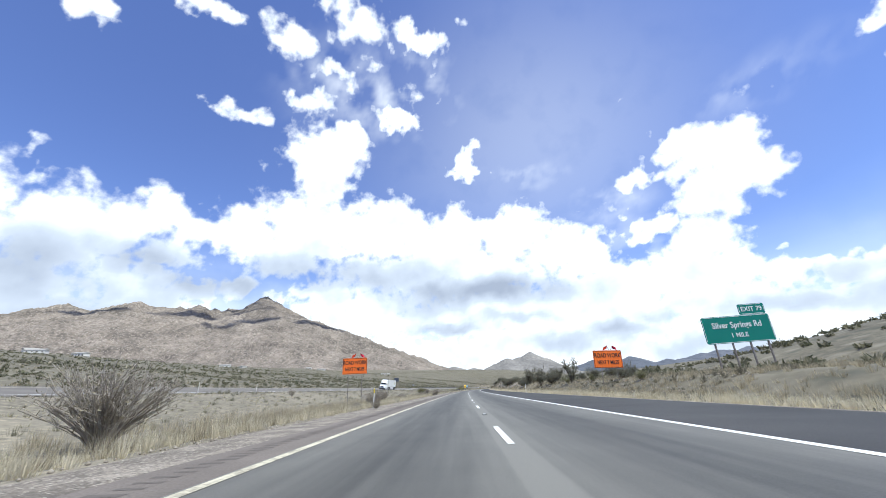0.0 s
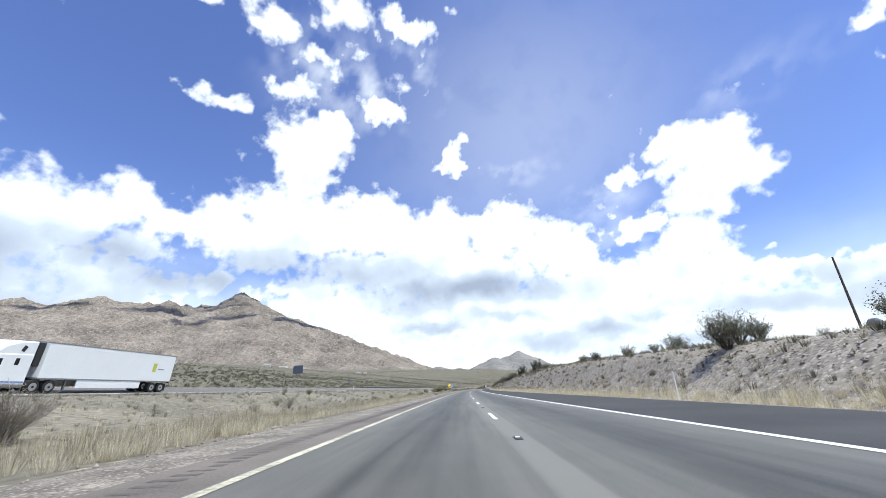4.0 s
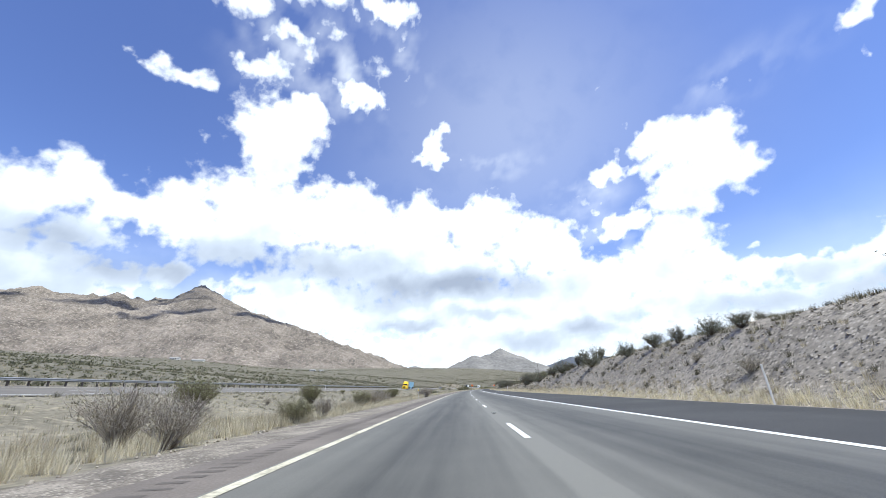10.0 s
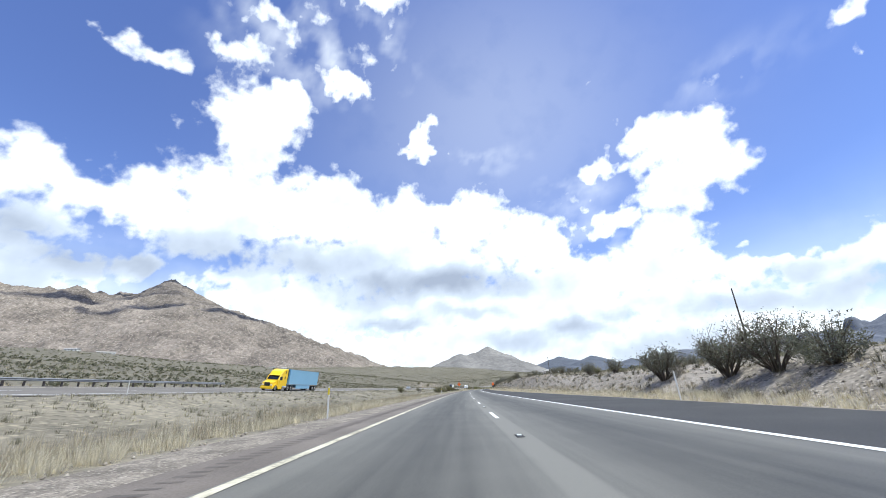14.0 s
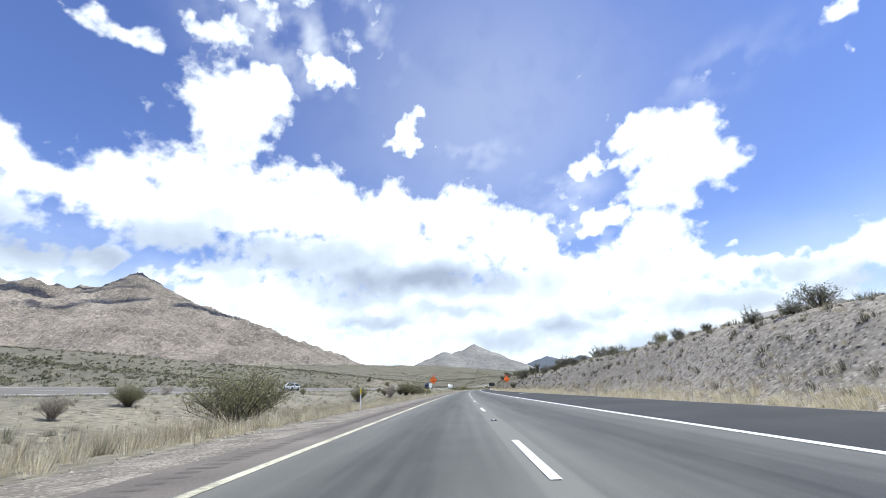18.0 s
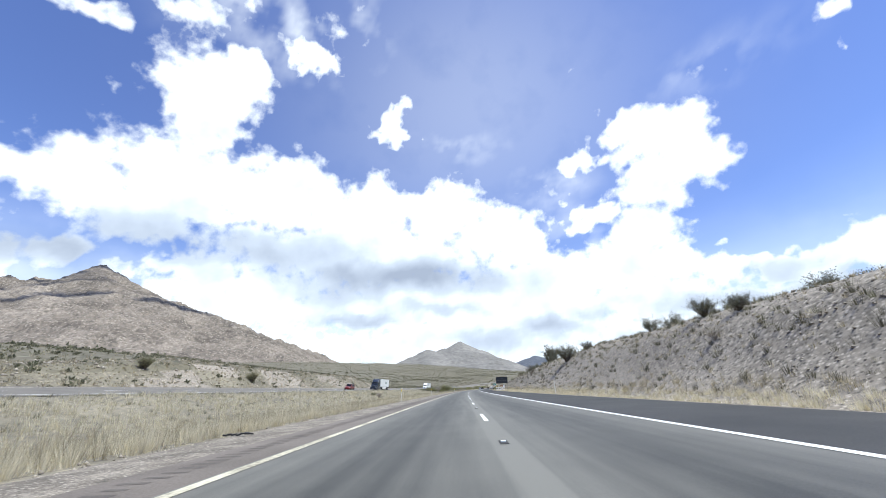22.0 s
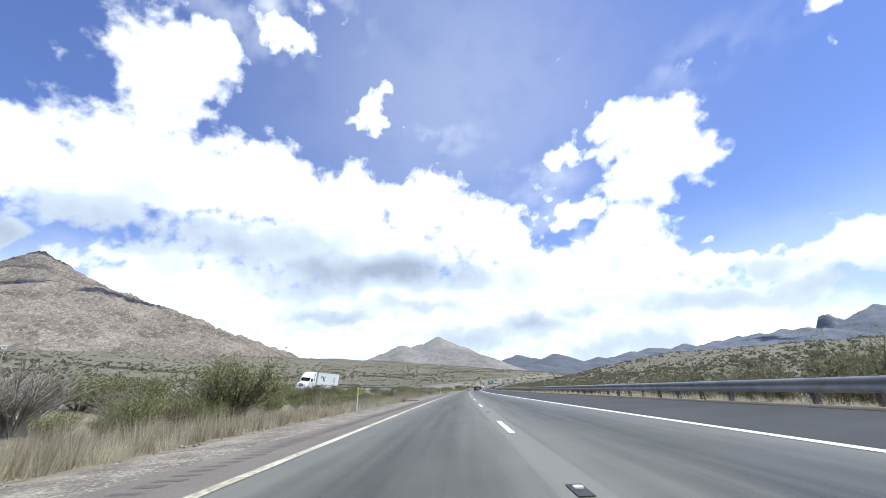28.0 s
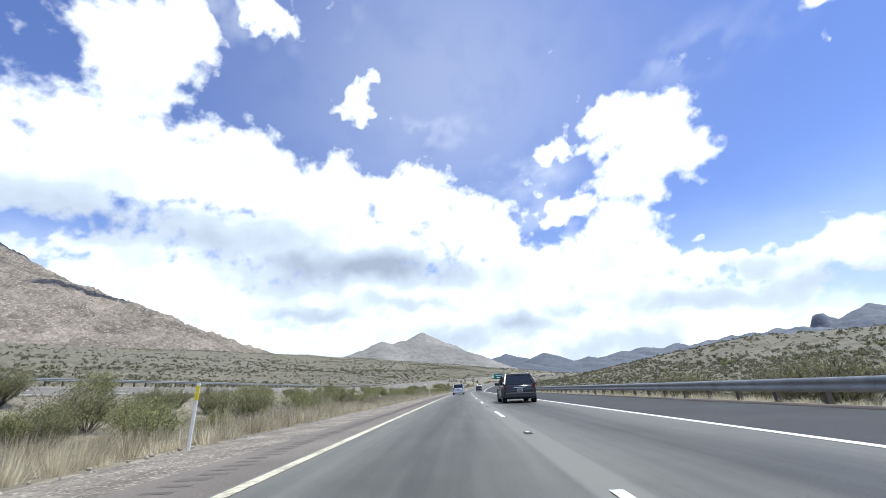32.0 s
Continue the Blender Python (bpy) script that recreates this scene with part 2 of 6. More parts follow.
# ---- ground ----
BANK_S = (-400, 20, 90, 125, 160, 190, 215, 240, 265, 300, 340, 375, 410, 440, 480, 515, 545, 600, 625, 660, 690, 720, 760, 795, 830, 860, 895, 910, 930, 950, 965, 1400)
BANK_H = (1.2, 1.2, 1.55, 2.1, 2.5, 3.5, 4.0, 3.95, 4.0, 3.25, 3.45, 3.85, 3.1, 1.85, 1.65, 1.85, 1.95, 3.3, 3.15, 3.5, 3.65, 3.35, 4.1, 4.75, 5.65, 5.4, 3.9, 2.6, 1.2, -0.6, -1.6, -1.6)


def climb(s):
    """The road begins to climb beyond the bend."""
    u = np.clip(np.asarray(s, float) - 1220, 0, None)
    u = np.where(u < 480, u, 480 + 260 * (1 - np.exp(-(u - 480) / 260)))
    return np.where(u < 70, u * u / 4000, 1.225 + .035 * (u - 70))


def ground_z(s, d):
    """Height of the ground, in road coordinates."""
    s, d = np.broadcast_arrays(np.asarray(s, float), np.asarray(d, float))
    z = np.full(s.shape, -0.08)
    high = np.interp(s, BANK_S, BANK_H) + 0.5 * (fractal(s / 38, s * 0 + 3.3, 2, 5) - 0.5)
    run = np.maximum(1.35 * np.abs(high), 4.0)
    rise = np.clip((d - 9.6) / run, 0, 1.6)
    soft = np.where(rise < 1, rise - 0.06 * np.sin(2 * np.pi * rise), 1 + 0.12 * (rise - 1))
    z = z + np.where(d > 9.6, high * soft, 0)
    bump = fractal(s / 11, d / 6, 4, 2) - 0.5
    z = z + np.where(d > 9.6, bump * np.clip((d - 9.6) / 6, 0, 1) * np.clip(np.abs(high) / 4, .3, 1) * .5, 0)
    z = z + np.where((d > 10) & (d < 40), (fractal(s / 2.6, d / 1.5, 2, 77) - .5) * .2 * np.clip((d - 10) / 3, 0, 1), 0)
    broad = np.interp(s, (-400, 50, 110, 440, 520, 600, 900, 980, 1310, 1400, 1460, 1700), (.27, .27, .05, .06, .09, .04, .05, .125, .12, .172, .172, .06))
    z = z + broad * np.where(s < 940, np.clip(d - 32, 0, 260), np.clip(d - 30, 0, 118)) + 0.015 * np.clip(d - 292, 0, 1500)
    # median, opposite carriageway, and the plain that climbs to the mountain
    left = np.clip(-d, 0, None)
    z = z - 0.45 * step((left - 7) / 5) * (1 - step((left - 14) / 12)) + 1.72 * step((left - 14) / 17.5) + 0.115 * np.clip(left - 33.3, 0, 11)
    z = z + np.where(left > 7, (fractal(s / 7, d / 7, 4, 9) - 0.5) * 0.9 * step((left - 7) / 5) * (1 - step((left - 26) / 4)), 0)
    cut = np.interp(s, (-400, 800, 850, 960, 1000, 5000), (0, 0, 4.5, 4.5, 0, 0))
    z = z + cut * step((left - 46) / 9)
    z = z + 0.125 * np.clip(left - 47, 0, 500) + 0.06 * np.clip(left - 547, 0, 2000)
    z = z + np.where(left > 50, (fractal(s / 60, d / 60, 4, 13) - 0.5) * 5 * step((left - 50) / 60), 0)
    ahead = np.clip(s - 1330, 0, None)
    z = z + climb(s) + np.where(ahead > 0, (fractal(s / 90, d / 90, 4, 21) - 0.5) * 9 * step(ahead / 200) * step((np.abs(d) - 14) / 30), 0)
    return z


def world_of(s, d):
    """World x, y, with the rows fanning out evenly far from the road."""
    near = np.clip(d, -300, 300)
    x, y = plan(s, near)
    a = np.interp(s, (-400, 1420, 5200), (-0.12, 0.5, 0.75))
    return x + (d - near) * np.cos(a), y - (d - near) * np.sin(a)


gs = np.concatenate([np.arange(-390, -60, 30.0), np.arange(-60, 1300, 2.0), np.arange(1300, 1700, 6.0), np.arange(1700, 4300, 60.0)])
gd = np.concatenate([-np.geomspace(4300, 60, 36), np.arange(-58, -12, 1.6), np.arange(-12, -7.5, .8), np.array([-7.0, -5.5, 0, 7.5, 8.6]), np.arange(9.4, 40, .9), np.geomspace(41, 3000, 34)])
GS, GD = np.meshgrid(gs, gd, indexing="ij")
gx, gy = world_of(GS, GD)
gz = ground_z(GS, GD)
ground = tagged(new("ground", mesh_of("ground", np.stack([gx, gy, gz], -1).reshape(-1, 3), grid_faces(len(gs), len(gd))[:, ::-1], M_GROUND, True)),
                "dry straw-coloured desert ground with stones and scrub", "ground", kind="structure")


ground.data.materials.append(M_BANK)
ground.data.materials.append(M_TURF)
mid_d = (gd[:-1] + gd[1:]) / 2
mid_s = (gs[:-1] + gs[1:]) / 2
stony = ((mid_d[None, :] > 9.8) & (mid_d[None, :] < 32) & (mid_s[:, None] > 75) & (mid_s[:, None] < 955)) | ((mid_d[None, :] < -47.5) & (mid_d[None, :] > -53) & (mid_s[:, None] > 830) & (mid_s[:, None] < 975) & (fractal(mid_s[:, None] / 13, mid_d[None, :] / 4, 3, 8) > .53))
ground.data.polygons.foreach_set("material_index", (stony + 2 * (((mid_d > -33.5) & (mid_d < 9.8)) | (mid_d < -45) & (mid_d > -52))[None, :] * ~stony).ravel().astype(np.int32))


def ribbon(name, s0, s1, d0, d1, z, mat, label, category, every=4.0, thick=0.0, d_rows=None, kind="structure", lift=None):
    """A strip along the road from station s0 to s1 between the offsets d0 and d1."""
    ss = np.arange(s0, s1 + every, every)
    dd = np.array(d_rows if d_rows is not None else [d0, d1])
    A, B = np.meshgrid(ss, dd, indexing="ij")
    x, y = plan(A, B)
    zz = np.full(A.shape, z) if lift is None else lift(A, B) + z
    zz = zz + climb(A)
    me = mesh_of(name, np.stack([x, y, zz], -1).reshape(-1, 3), grid_faces(len(ss), len(dd))[:, ::-1], mat, True)
    me.attributes.new("across", "FLOAT", "POINT").data.foreach_set("value", B.ravel().astype(np.float32))
    me.attributes.new("along", "FLOAT", "POINT").data.foreach_set("value", A.ravel().astype(np.float32))
    ob = new(name, me)
    return tagged(ob, label, category, kind=kind)


OPP_NEAR, OPP_TILT = 1.75, 0.115


def opp_z(d):
    """Height of the banked opposite carriageway."""
    return OPP_NEAR + OPP_TILT * (-33.5 - d)


ribbon("road", -300, 1700, 0, 0, 0.0, M_LANES, "grey asphalt lanes with worn wheel tracks", "road", d_rows=[-3.8, -1.9, -.7, -.35, 0, .25, .6, 1.9, 3.8])
ribbon("shoulder_left", -300, 1700, -5.05, -3.8, -0.004, M_ASPHALT_BROWN, "brown asphalt shoulder with milled rumble strip", "shoulder")
ribbon("shoulder_right", -300, 1700, 3.8, 8.3, -0.004, M_ASPHALT_DARK, "dark fresh asphalt shoulder", "shoulder")
ribbon("gravel_left", -300, 1700, 0, 0, 0, M_GRAVEL, "loose gravel verge", "gravel", d_rows=[-7.2, -6.6, -5.05], lift=lambda s, d: np.where(d < -7, -0.1, np.where(d < -6, -0.04, -0.02)))
ribbon("gravel_right", -300, 1700, 0, 0, 0, M_GRAVEL, "pale gravel verge", "gravel", d_rows=[8.3, 8.8, 9.4], lift=lambda s, d: np.where(d > 9.2, -0.1, np.where(d > 8.5, -0.03, -0.01)))
ribbon("edge_line_yellow", -300, 1700, -3.74, -3.58, 0.006, M_YELLOW_PAINT, "faded yellow edge line", "road marking")
ribbon("edge_line_white", -300, 1700, 3.58, 3.76, 0.006, M_WHITE_PAINT, "solid white edge line", "road marking")
ribbon("opposite_road", -300, 1700, 0, 0, 0, M_ASPHALT_OLD, "grey asphalt of the banked opposite carriageway", "road", d_rows=[-44.0, -33.5], lift=lambda s, d: opp_z(d))


# ---- mountains ----
def massif(name, peaks, radius, mat, label, cells=150, rough=0.2, wave=420.0, seed=1, floor=-20.0, worn=0):
    """A heightfield from a few summits (x, y, height, slope) roughened with ridges."""
    px = np.array([p[0] for p in peaks]); py = np.array([p[1] for p in peaks])
    x0, x1, y0, y1 = px.min() - radius, px.max() + radius, py.min() - radius, py.max() + radius
    gx, gy = np.meshgrid(np.linspace(x0, x1, cells), np.linspace(y0, y1, cells), indexing="ij")
    wx = gx + 110 * (fractal(gx / 700, gy / 700, 3, seed + 40) - .5)
    wy = gy + 110 * (fractal(gx / 700, gy / 700, 3, seed + 50) - .5)
    z = np.full(gx.shape, -1e9)
    for x, y, h, slope, *flat in peaks:
        z = np.maximum(z, h - slope * np.maximum(np.hypot(wx - x, wy - y) - (flat[0] if flat else 0), 0))
    for _ in range(worn):
        z[1:-1, 1:-1] = (z[1:-1, 1:-1] * 2 + z[:-2, 1:-1] + z[2:, 1:-1] + z[1:-1, :-2] + z[1:-1, 2:]) / 6
    z = np.where(z > 0, z, z * 0.3)
    top = max(p[2] for p in peaks)
    k = np.clip(z / top, 0, 1)
    z = z + top * rough * (fractal(gx / wave, gy / wave, 6, seed, True) - 0.62) * np.clip(k * 3, 0.0, 1) * (1.15 - k)
    z = z + top * .042 * (fractal(gx / 60, gy / 60, 3, seed + 70, True) - .6) * np.clip(k * 3, 0, 1)
    keep = np.maximum(z, floor)
    return tagged(new(name, mesh_of(name, np.stack([gx, gy, keep], -1).reshape(-1, 3), grid_faces(cells, cells)[:, ::-1], mat, True)), label, "mountain")


# the mountain is laid out round the middle of the drive and stands well away from it
SUMMITS = [(-1790, 3600, 945, .75), (-1690, 3600, 815, .45), (-1600, 3600, 775, .42), (-1411, 3589, 690, .4), (-1120, 3500, 530, .36), (-820, 3387, 365, .3), (-480, 3320, 230, .24),
           (-1900, 3560, 835, .5), (-2050, 3480, 815, .6), (-2140, 3370, 775, .5), (-2230, 3260, 800, .6), (-2330, 3200, 775, .5), (-2420, 3150, 770, .5), (-2510, 3100, 775, .5), (-2600, 3050, 800, .5), (-2900, 2800, 740, .42)]
AWAY = 1.16
massif("mountain", [(41 + (x - 41 + .008 * (y - 558)) * AWAY, 558 + (y - 558) * AWAY, h * AWAY * .97, k) for x, y, h, k in SUMMITS],
       1500, M_MOUNTAIN, "bare grey-brown rocky mountain with a pointed summit", 320, 0.12, 260, 1, worn=2)
massif("hill", [(425, 2464, 202, .6), (425, 2464, 176, .42), (352, 2452, 170, .42), (285, 2441, 168, .4), (510, 2440, 154, .5), (130, 2480, 95, .2)], 620, M_HILL, "bare grey-brown double-topped hill", 150, 0.16, 120, 3)
massif("far_hills", [(-280, 3900, 235, .3), (-60, 3950, 215, .3), (-500, 3800, 220, .3), (150, 3900, 190, .25)], 700, M_HILL, "low grey hills in the distance", 80, 0.2, 250, 5)
massif("dark_hills", [(1061, 2950, 120, .3), (1450, 3500, 205, .32), (1300, 3750, 225, .3), (1700, 3350, 165, .25)], 700, M_HILL_DARK, "distant hills, dark blue-grey with haze put into the colour", 100, 0.2, 250, 7)
massif("butte", [(2880, 2760, 322, 2.3, 30), (2925, 2725, 300, 2.0, 18), (2870, 2750, 262, .5), (3080, 2600, 370, .5), (2034, 3456, 200, .22), (2160, 3351, 214, .25), (2296, 3224, 220, .25), (2408, 3107, 230, .25), (2490, 3015, 238, .25), (2561, 2924, 246, .25), (2630, 2835, 256, .28), (2690, 2748, 264, .3), (3250, 2300, 410, .4)], 900, M_HILL_FAR, "table mountains with a square butte, blue-grey haze put into the colour", 220, 0.12, 180, 9)


# ---- clouds: bearing, rise, half width and half height in degrees, and density ----
CLOUDS, CLOUD_SHADE = [], []


def cumulus(*puffs):
    CLOUDS.extend(puffs)


cumulus((-23.0, 37.2, 6.9, 4.5, 1), (-25.0, 32.8, 4.8, 4.2, 1), (-20.9, 39.8, 3.9, 2.7, 1), (-27.5, 36.6, 2.6, 1.5, 0.9))
cumulus((-28.3, 44.0, 4.9, 1.9, 0.75), (-36.7, 39.7, 2.6, 1.4, 0.75), (-25.5, 48.6, 4.4, 1.4, 0.7), (-21.8, 47.0, 2.7, 2.1, 0.5), (-17.2, 51.1, 3.0, 1.5, 0.6), (-7.1, 47.4, 7.5, 3.3, 0.42), (-10.9, 42.9, 5.2, 1.7, 0.9), (-33.6, 32.7, 1.1, 0.9, 0.6))
cumulus((-2.8, 49.7, 2.2, 3.2, 0.4), (-22.5, 22.0, 6.0, 3.0, 1))
cumulus((-45.7, 24.6, 3.2, 3.3, 1), (-40.9, 22.6, 4.4, 2.7, 1), (-35.6, 22.8, 6.0, 3.6, 1), (-30.3, 20.9, 7.4, 4.2, 1), (-49.7, 21.5, 3.0, 4.0, 1), (-44.5, 15.1, 2.3, 2.2, 0.8), (-39.9, 14.3, 4.9, 2.1, 0.9), (-35.8, 15.0, 2.5, 2.2, 0.9))
cumulus((-48.6, 15.2, 2.9, 3.5, 0.9), (-43.8, 18.9, 4.9, 2.8, 0.85), (-29.7, 13.9, 2.4, 1.4, 0.7))
cumulus((-25.1, 26.4, 7.9, 4.4, 1), (-13.9, 25.7, 10.0, 4.8, 1), (-1.4, 23.9, 10.0, 4.9, 1), (10.7, 24.5, 7.8, 4.2, 1), (19.3, 20.7, 6.4, 3.5, 1), (-1.4, 18.0, 21.8, 5.0, 1), (7.2, 11.5, 22.7, 4.6, 1), (-14.3, 11.6, 15.0, 3.5, 1))
cumulus((11.1, 5.7, 25.4, 3.6, 1), (-12.3, 5.9, 13.3, 3.0, 0.9), (-22.0, 14.7, 6.9, 1.9, 0.9), (22.7, 14.1, 9.6, 4.0, 1), (20.4, 9.5, 17.1, 4.8, 1))
cumulus((3.7, 36.4, 3.0, 2.0, 1), (2.0, 34.3, 1.8, 1.3, 0.8), (-4.4, 33.1, 0.8, 0.5, 0.4))
cumulus((41.9, 28.7, 6.9, 3.5, 1), (45.8, 24.6, 3.6, 3.1, 1), (40.4, 23.0, 4.9, 3.4, 1), (44.9, 30.5, 4.2, 2.3, 1), (38.0, 30.9, 4.5, 1.7, 0.9), (31.4, 28.8, 2.4, 1.6, 0.9), (31.3, 21.6, 3.6, 1.8, 1), (28.4, 24.2, 1.4, 0.7, 0.7))
cumulus((37.0, 17.4, 4.5, 3.3, 1), (37.7, 13.1, 5.7, 3.0, 1), (31.3, 14.6, 5.0, 3.4, 1), (23.8, 18.9, 2.9, 2.1, 1), (26.2, 25.8, 5.2, 1.7, 0.45))
cumulus((45.5, 11.6, 3.1, 1.8, 0.95), (50.5, 11.1, 3.8, 1.8, 1), (54.5, 10.8, 2.9, 2.1, 1), (58.2, 11.2, 3.1, 2.6, 1), (48.5, 7.4, 8.9, 2.7, 1), (38.9, 8.6, 8.4, 2.7, 1), (45.3, 15.0, 0.8, 0.7, 0.7), (36.8, 5.0, 15.9, 2.7, 0.95))
cumulus((51.1, 3.5, 8.4, 2.8, 0.9))
cumulus((51.2, 34.4, 6, 1.8, 0.34), (62.6, 34.0, 1.6, 1.4, 0.85), (56.9, 14.5, 1.2, 0.8, 0.5), (62.1, 30.2, 0.5, 0.6, 0.6), (35.3, 34.3, 0.9, 0.6, 0.6), (34.8, 38.9, 1.6, 0.8, 0.5), (10.4, 33.2, 6.9, 1.4, 0.35))
cumulus((-46, 12, 9, 3.4, .95), (-37, 8.5, 9, 2.4, .85), (-28, 10.5, 7, 1.8, .7))
cumulus((-55, 19, 7, 6, 1), (-60, 12, 9, 6, .95), (-52, 9, 8, 3.5, .9), (-66, 20, 8, 6, .9), (-41, 7, 12, 2, .7))
cumulus((-60.0, 42.9, 2.1, 1.7, 0.8), (-47.8, 49.8, 4.8, 1.6, 0.85), (-33.6, 51.3, 4.8, 2.2, 0.85), (-20.4, 55.5, 6.3, 3.0, 0.7), (-6.7, 54.3, 6.8, 2.0, 0.85), (4.8, 56.6, 2.1, 0.8, 0.6), (-26.1, 57.0, 4.4, 1.3, 0.7), (-60.8, 27.5, 0.8, 1.2, 0.6), (-59.5, 25.1, 0.8, 1.0, 0.7), (-41.2, 40.1, 2.8, 1.3, 0.7))
CLOUD_SHADE.extend(((-57, 15, 9, 4, .34), (-47, 17.5, 6, 2.6, .4), (-38, 15.5, 8, 1.8, .36), (-27, 17.5, 8, 2.2, .3), (-12, 17.6, 11, 2.8, .3), (4.8, 15.2, 13, 2.0, .5), (-50, 9, 8, 3, .3),
                    (45, 8, 8, 1.2, .26), (17, 6.5, 7, 1.1, .28), (24.1, 7.8, 4.2, 1.1, .36), (-2.2, 9.6, 4.5, .7, .32), (35.5, 4.4, 7.5, 1.2, .2), (50, 11, 4, 1.2, .25), (57, 8, 7, 2, .32), (10, 10.5, 9, .9, .22), (31, 9.5, 5, .9, .24)))
DOME_X, DOME_Y, DOME_R = 41.0, 558.0, 4400.0
az = np.concatenate([np.arange(-180, -66, 4.0), np.arange(-66, 78, .4), np.arange(78, 180.1, 4.0)])
el = np.concatenate([np.array([-2.0, -1.0]), np.arange(0, 58, .4), np.arange(58, 90.1, 4.0)])
AZ, EL = np.meshgrid(az, el, indexing="ij")
warp_a = (fractal(AZ / 5, EL / 4, 5, 31) - .5) * 7.0 + (fractal(AZ / 1.6, EL / 1.3, 3, 33) - .5) * 1.6
warp_e = (fractal(AZ / 5, EL / 4, 5, 37) - .5) * 5.0 + (fractal(AZ / 1.6, EL / 1.3, 3, 39) - .5) * 1.3
thick = np.zeros(AZ.shape)
for a0, e0, wa, we, dense in CLOUDS:
    warp = min(1.0, .4 + we / 3.0)
    r = np.hypot((AZ + warp_a * warp - a0) / wa, (EL + warp_e * warp - e0) / we)
    if we < 2.2:
        r = r + (fractal(AZ / 1.1, EL / .9, 3, 43) - .5) * .75
    small = min(1.0, we / 2.6)
    thick = np.maximum(thick, dense * np.clip(1.62 - r, 0, .72 + .78 * small))
outside = step((np.abs(AZ - 1) - 66) / 12)
elsewhere = np.clip((fractal(AZ / 22, EL / 11, 5, 61) - .5) * 5, 0, 1) * step((52 - EL) / 14)
thick = thick * (1 - outside) + elsewhere * outside
shade = np.zeros(AZ.shape)
for a0, e0, wa, we, dense in CLOUD_SHADE:
    r = np.hypot((AZ + warp_a - a0) / wa, (EL + warp_e * .7 - e0) / we)
    shade = np.maximum(shade, 1.5 * dense * np.exp(-r * r * .8))
above = np.zeros(AZ.shape)
for lift in (2.5, 5.0, 7.5, 10.0):
    above = above + np.stack([np.interp(el + lift, el, row) for row in np.clip(thick, 0, 1)]) / 4
shade = shade + .2 * np.clip(above - .45, 0, 1) * step((thick - .6) / .5) * (.4 + 1.2 * fractal(AZ / 8, EL / 3, 4, 71)) * (1 + .4 * step((-18 - AZ) / 25))
wisps = np.clip(fractal((AZ + EL * .5) / 4.5, (EL - AZ * .3) / 3.2, 5, 91) - .38, 0, 1)
# broad pale bell paints a lens brightening into the middle of the sky
veil_glow = .24 * np.exp(-((AZ - 17) / 27) ** 2 - ((EL - 38) / 18) ** 2)
for a0, e0, wa, we, dense in ((-8, 47, 9, 5, 1.5), (-18, 44, 10, 6, .9), (12, 33, 8, 2.2, 1.3), (50, 34.4, 8, 2.4, .8), (27, 26, 5, 3, 1.6), (-24, 48, 9, 4, .9), (30, 18, 6, 4, 1.5)):
    veil_glow = np.maximum(veil_glow, veil_glow * .7 + dense * wisps * np.exp(-((AZ - a0) / wa) ** 2 - ((EL - e0) / we) ** 2))
veil_glow = np.maximum(veil_glow, .62 * np.exp(-((AZ + 48) / 24) ** 2 - ((EL - 13.5) / 4.5) ** 2) * (.7 + .6 * fractal(AZ / 7, EL / 2.5, 4, 97)))
veil_glow = np.maximum(veil_glow, .9 * np.exp(-(np.clip(EL - 1, 0, 90) / 10.5) ** 2) * (.75 + .5 * fractal(AZ / 9, EL / 2.2, 4, 95)))
veil_glow = np.clip(veil_glow, 0, .97)
ca, ce = np.radians(AZ), np.radians(EL)
dome_co = np.stack([DOME_X + DOME_R * np.sin(ca) * np.cos(ce), DOME_Y + DOME_R * np.cos(ca) * np.cos(ce), DOME_R * np.sin(ce)], -1).reshape(-1, 3)
m, n, l, b = material("cloud")
n.remove(b)
at_thick, at_shade, at_veil_glow = (n.new("ShaderNodeAttribute") for _ in range(3))
at_thick.attribute_name, at_shade.attribute_name, at_veil_glow.attribute_name = "thick", "shade", "veil_glow"
co = n.new("ShaderNodeTexCoord")
puff, puff2 = n.new("ShaderNodeTexNoise"), n.new("ShaderNodeTexNoise")
puff.inputs["Scale"].default_value, puff.inputs["Detail"].default_value, puff.inputs["Roughness"].default_value = 0.0085, 5, 0.5
puff2.inputs["Scale"].default_value, puff2.inputs["Detail"].default_value = 0.0024, 4
l.new(co.outputs["Object"], puff.inputs["Vector"]), l.new(co.outputs["Object"], puff2.inputs["Vector"])
edge = n.new("ShaderNodeMath")
edge.operation = "MULTIPLY_ADD"
edge.inputs[1].default_value = 1.15
l.new(puff.outputs[0], edge.inputs[0]), l.new(at_thick.outputs["Fac"], edge.inputs[2])
cover = n.new("ShaderNodeMapRange")
cover.interpolation_type = "SMOOTHSTEP"
cover.inputs["From Min"].default_value, cover.inputs["From Max"].default_value = 0.93, 1.52
l.new(edge.outputs[0], cover.inputs[0])
grey = n.new("ShaderNodeMath")
grey.operation = "MULTIPLY_ADD"
grey.inputs[1].default_value, grey.inputs[2].default_value = 0.7, -0.36
l.new(puff2.outputs[0], grey.inputs[0])
dim = n.new("ShaderNodeMath")
dim.operation = "ADD"
l.new(grey.outputs[0], dim.inputs[0]), l.new(at_shade.outputs["Fac"], dim.inputs[1])
tone = n.new("ShaderNodeValToRGB")
tone.color_ramp.elements.new(0.35)
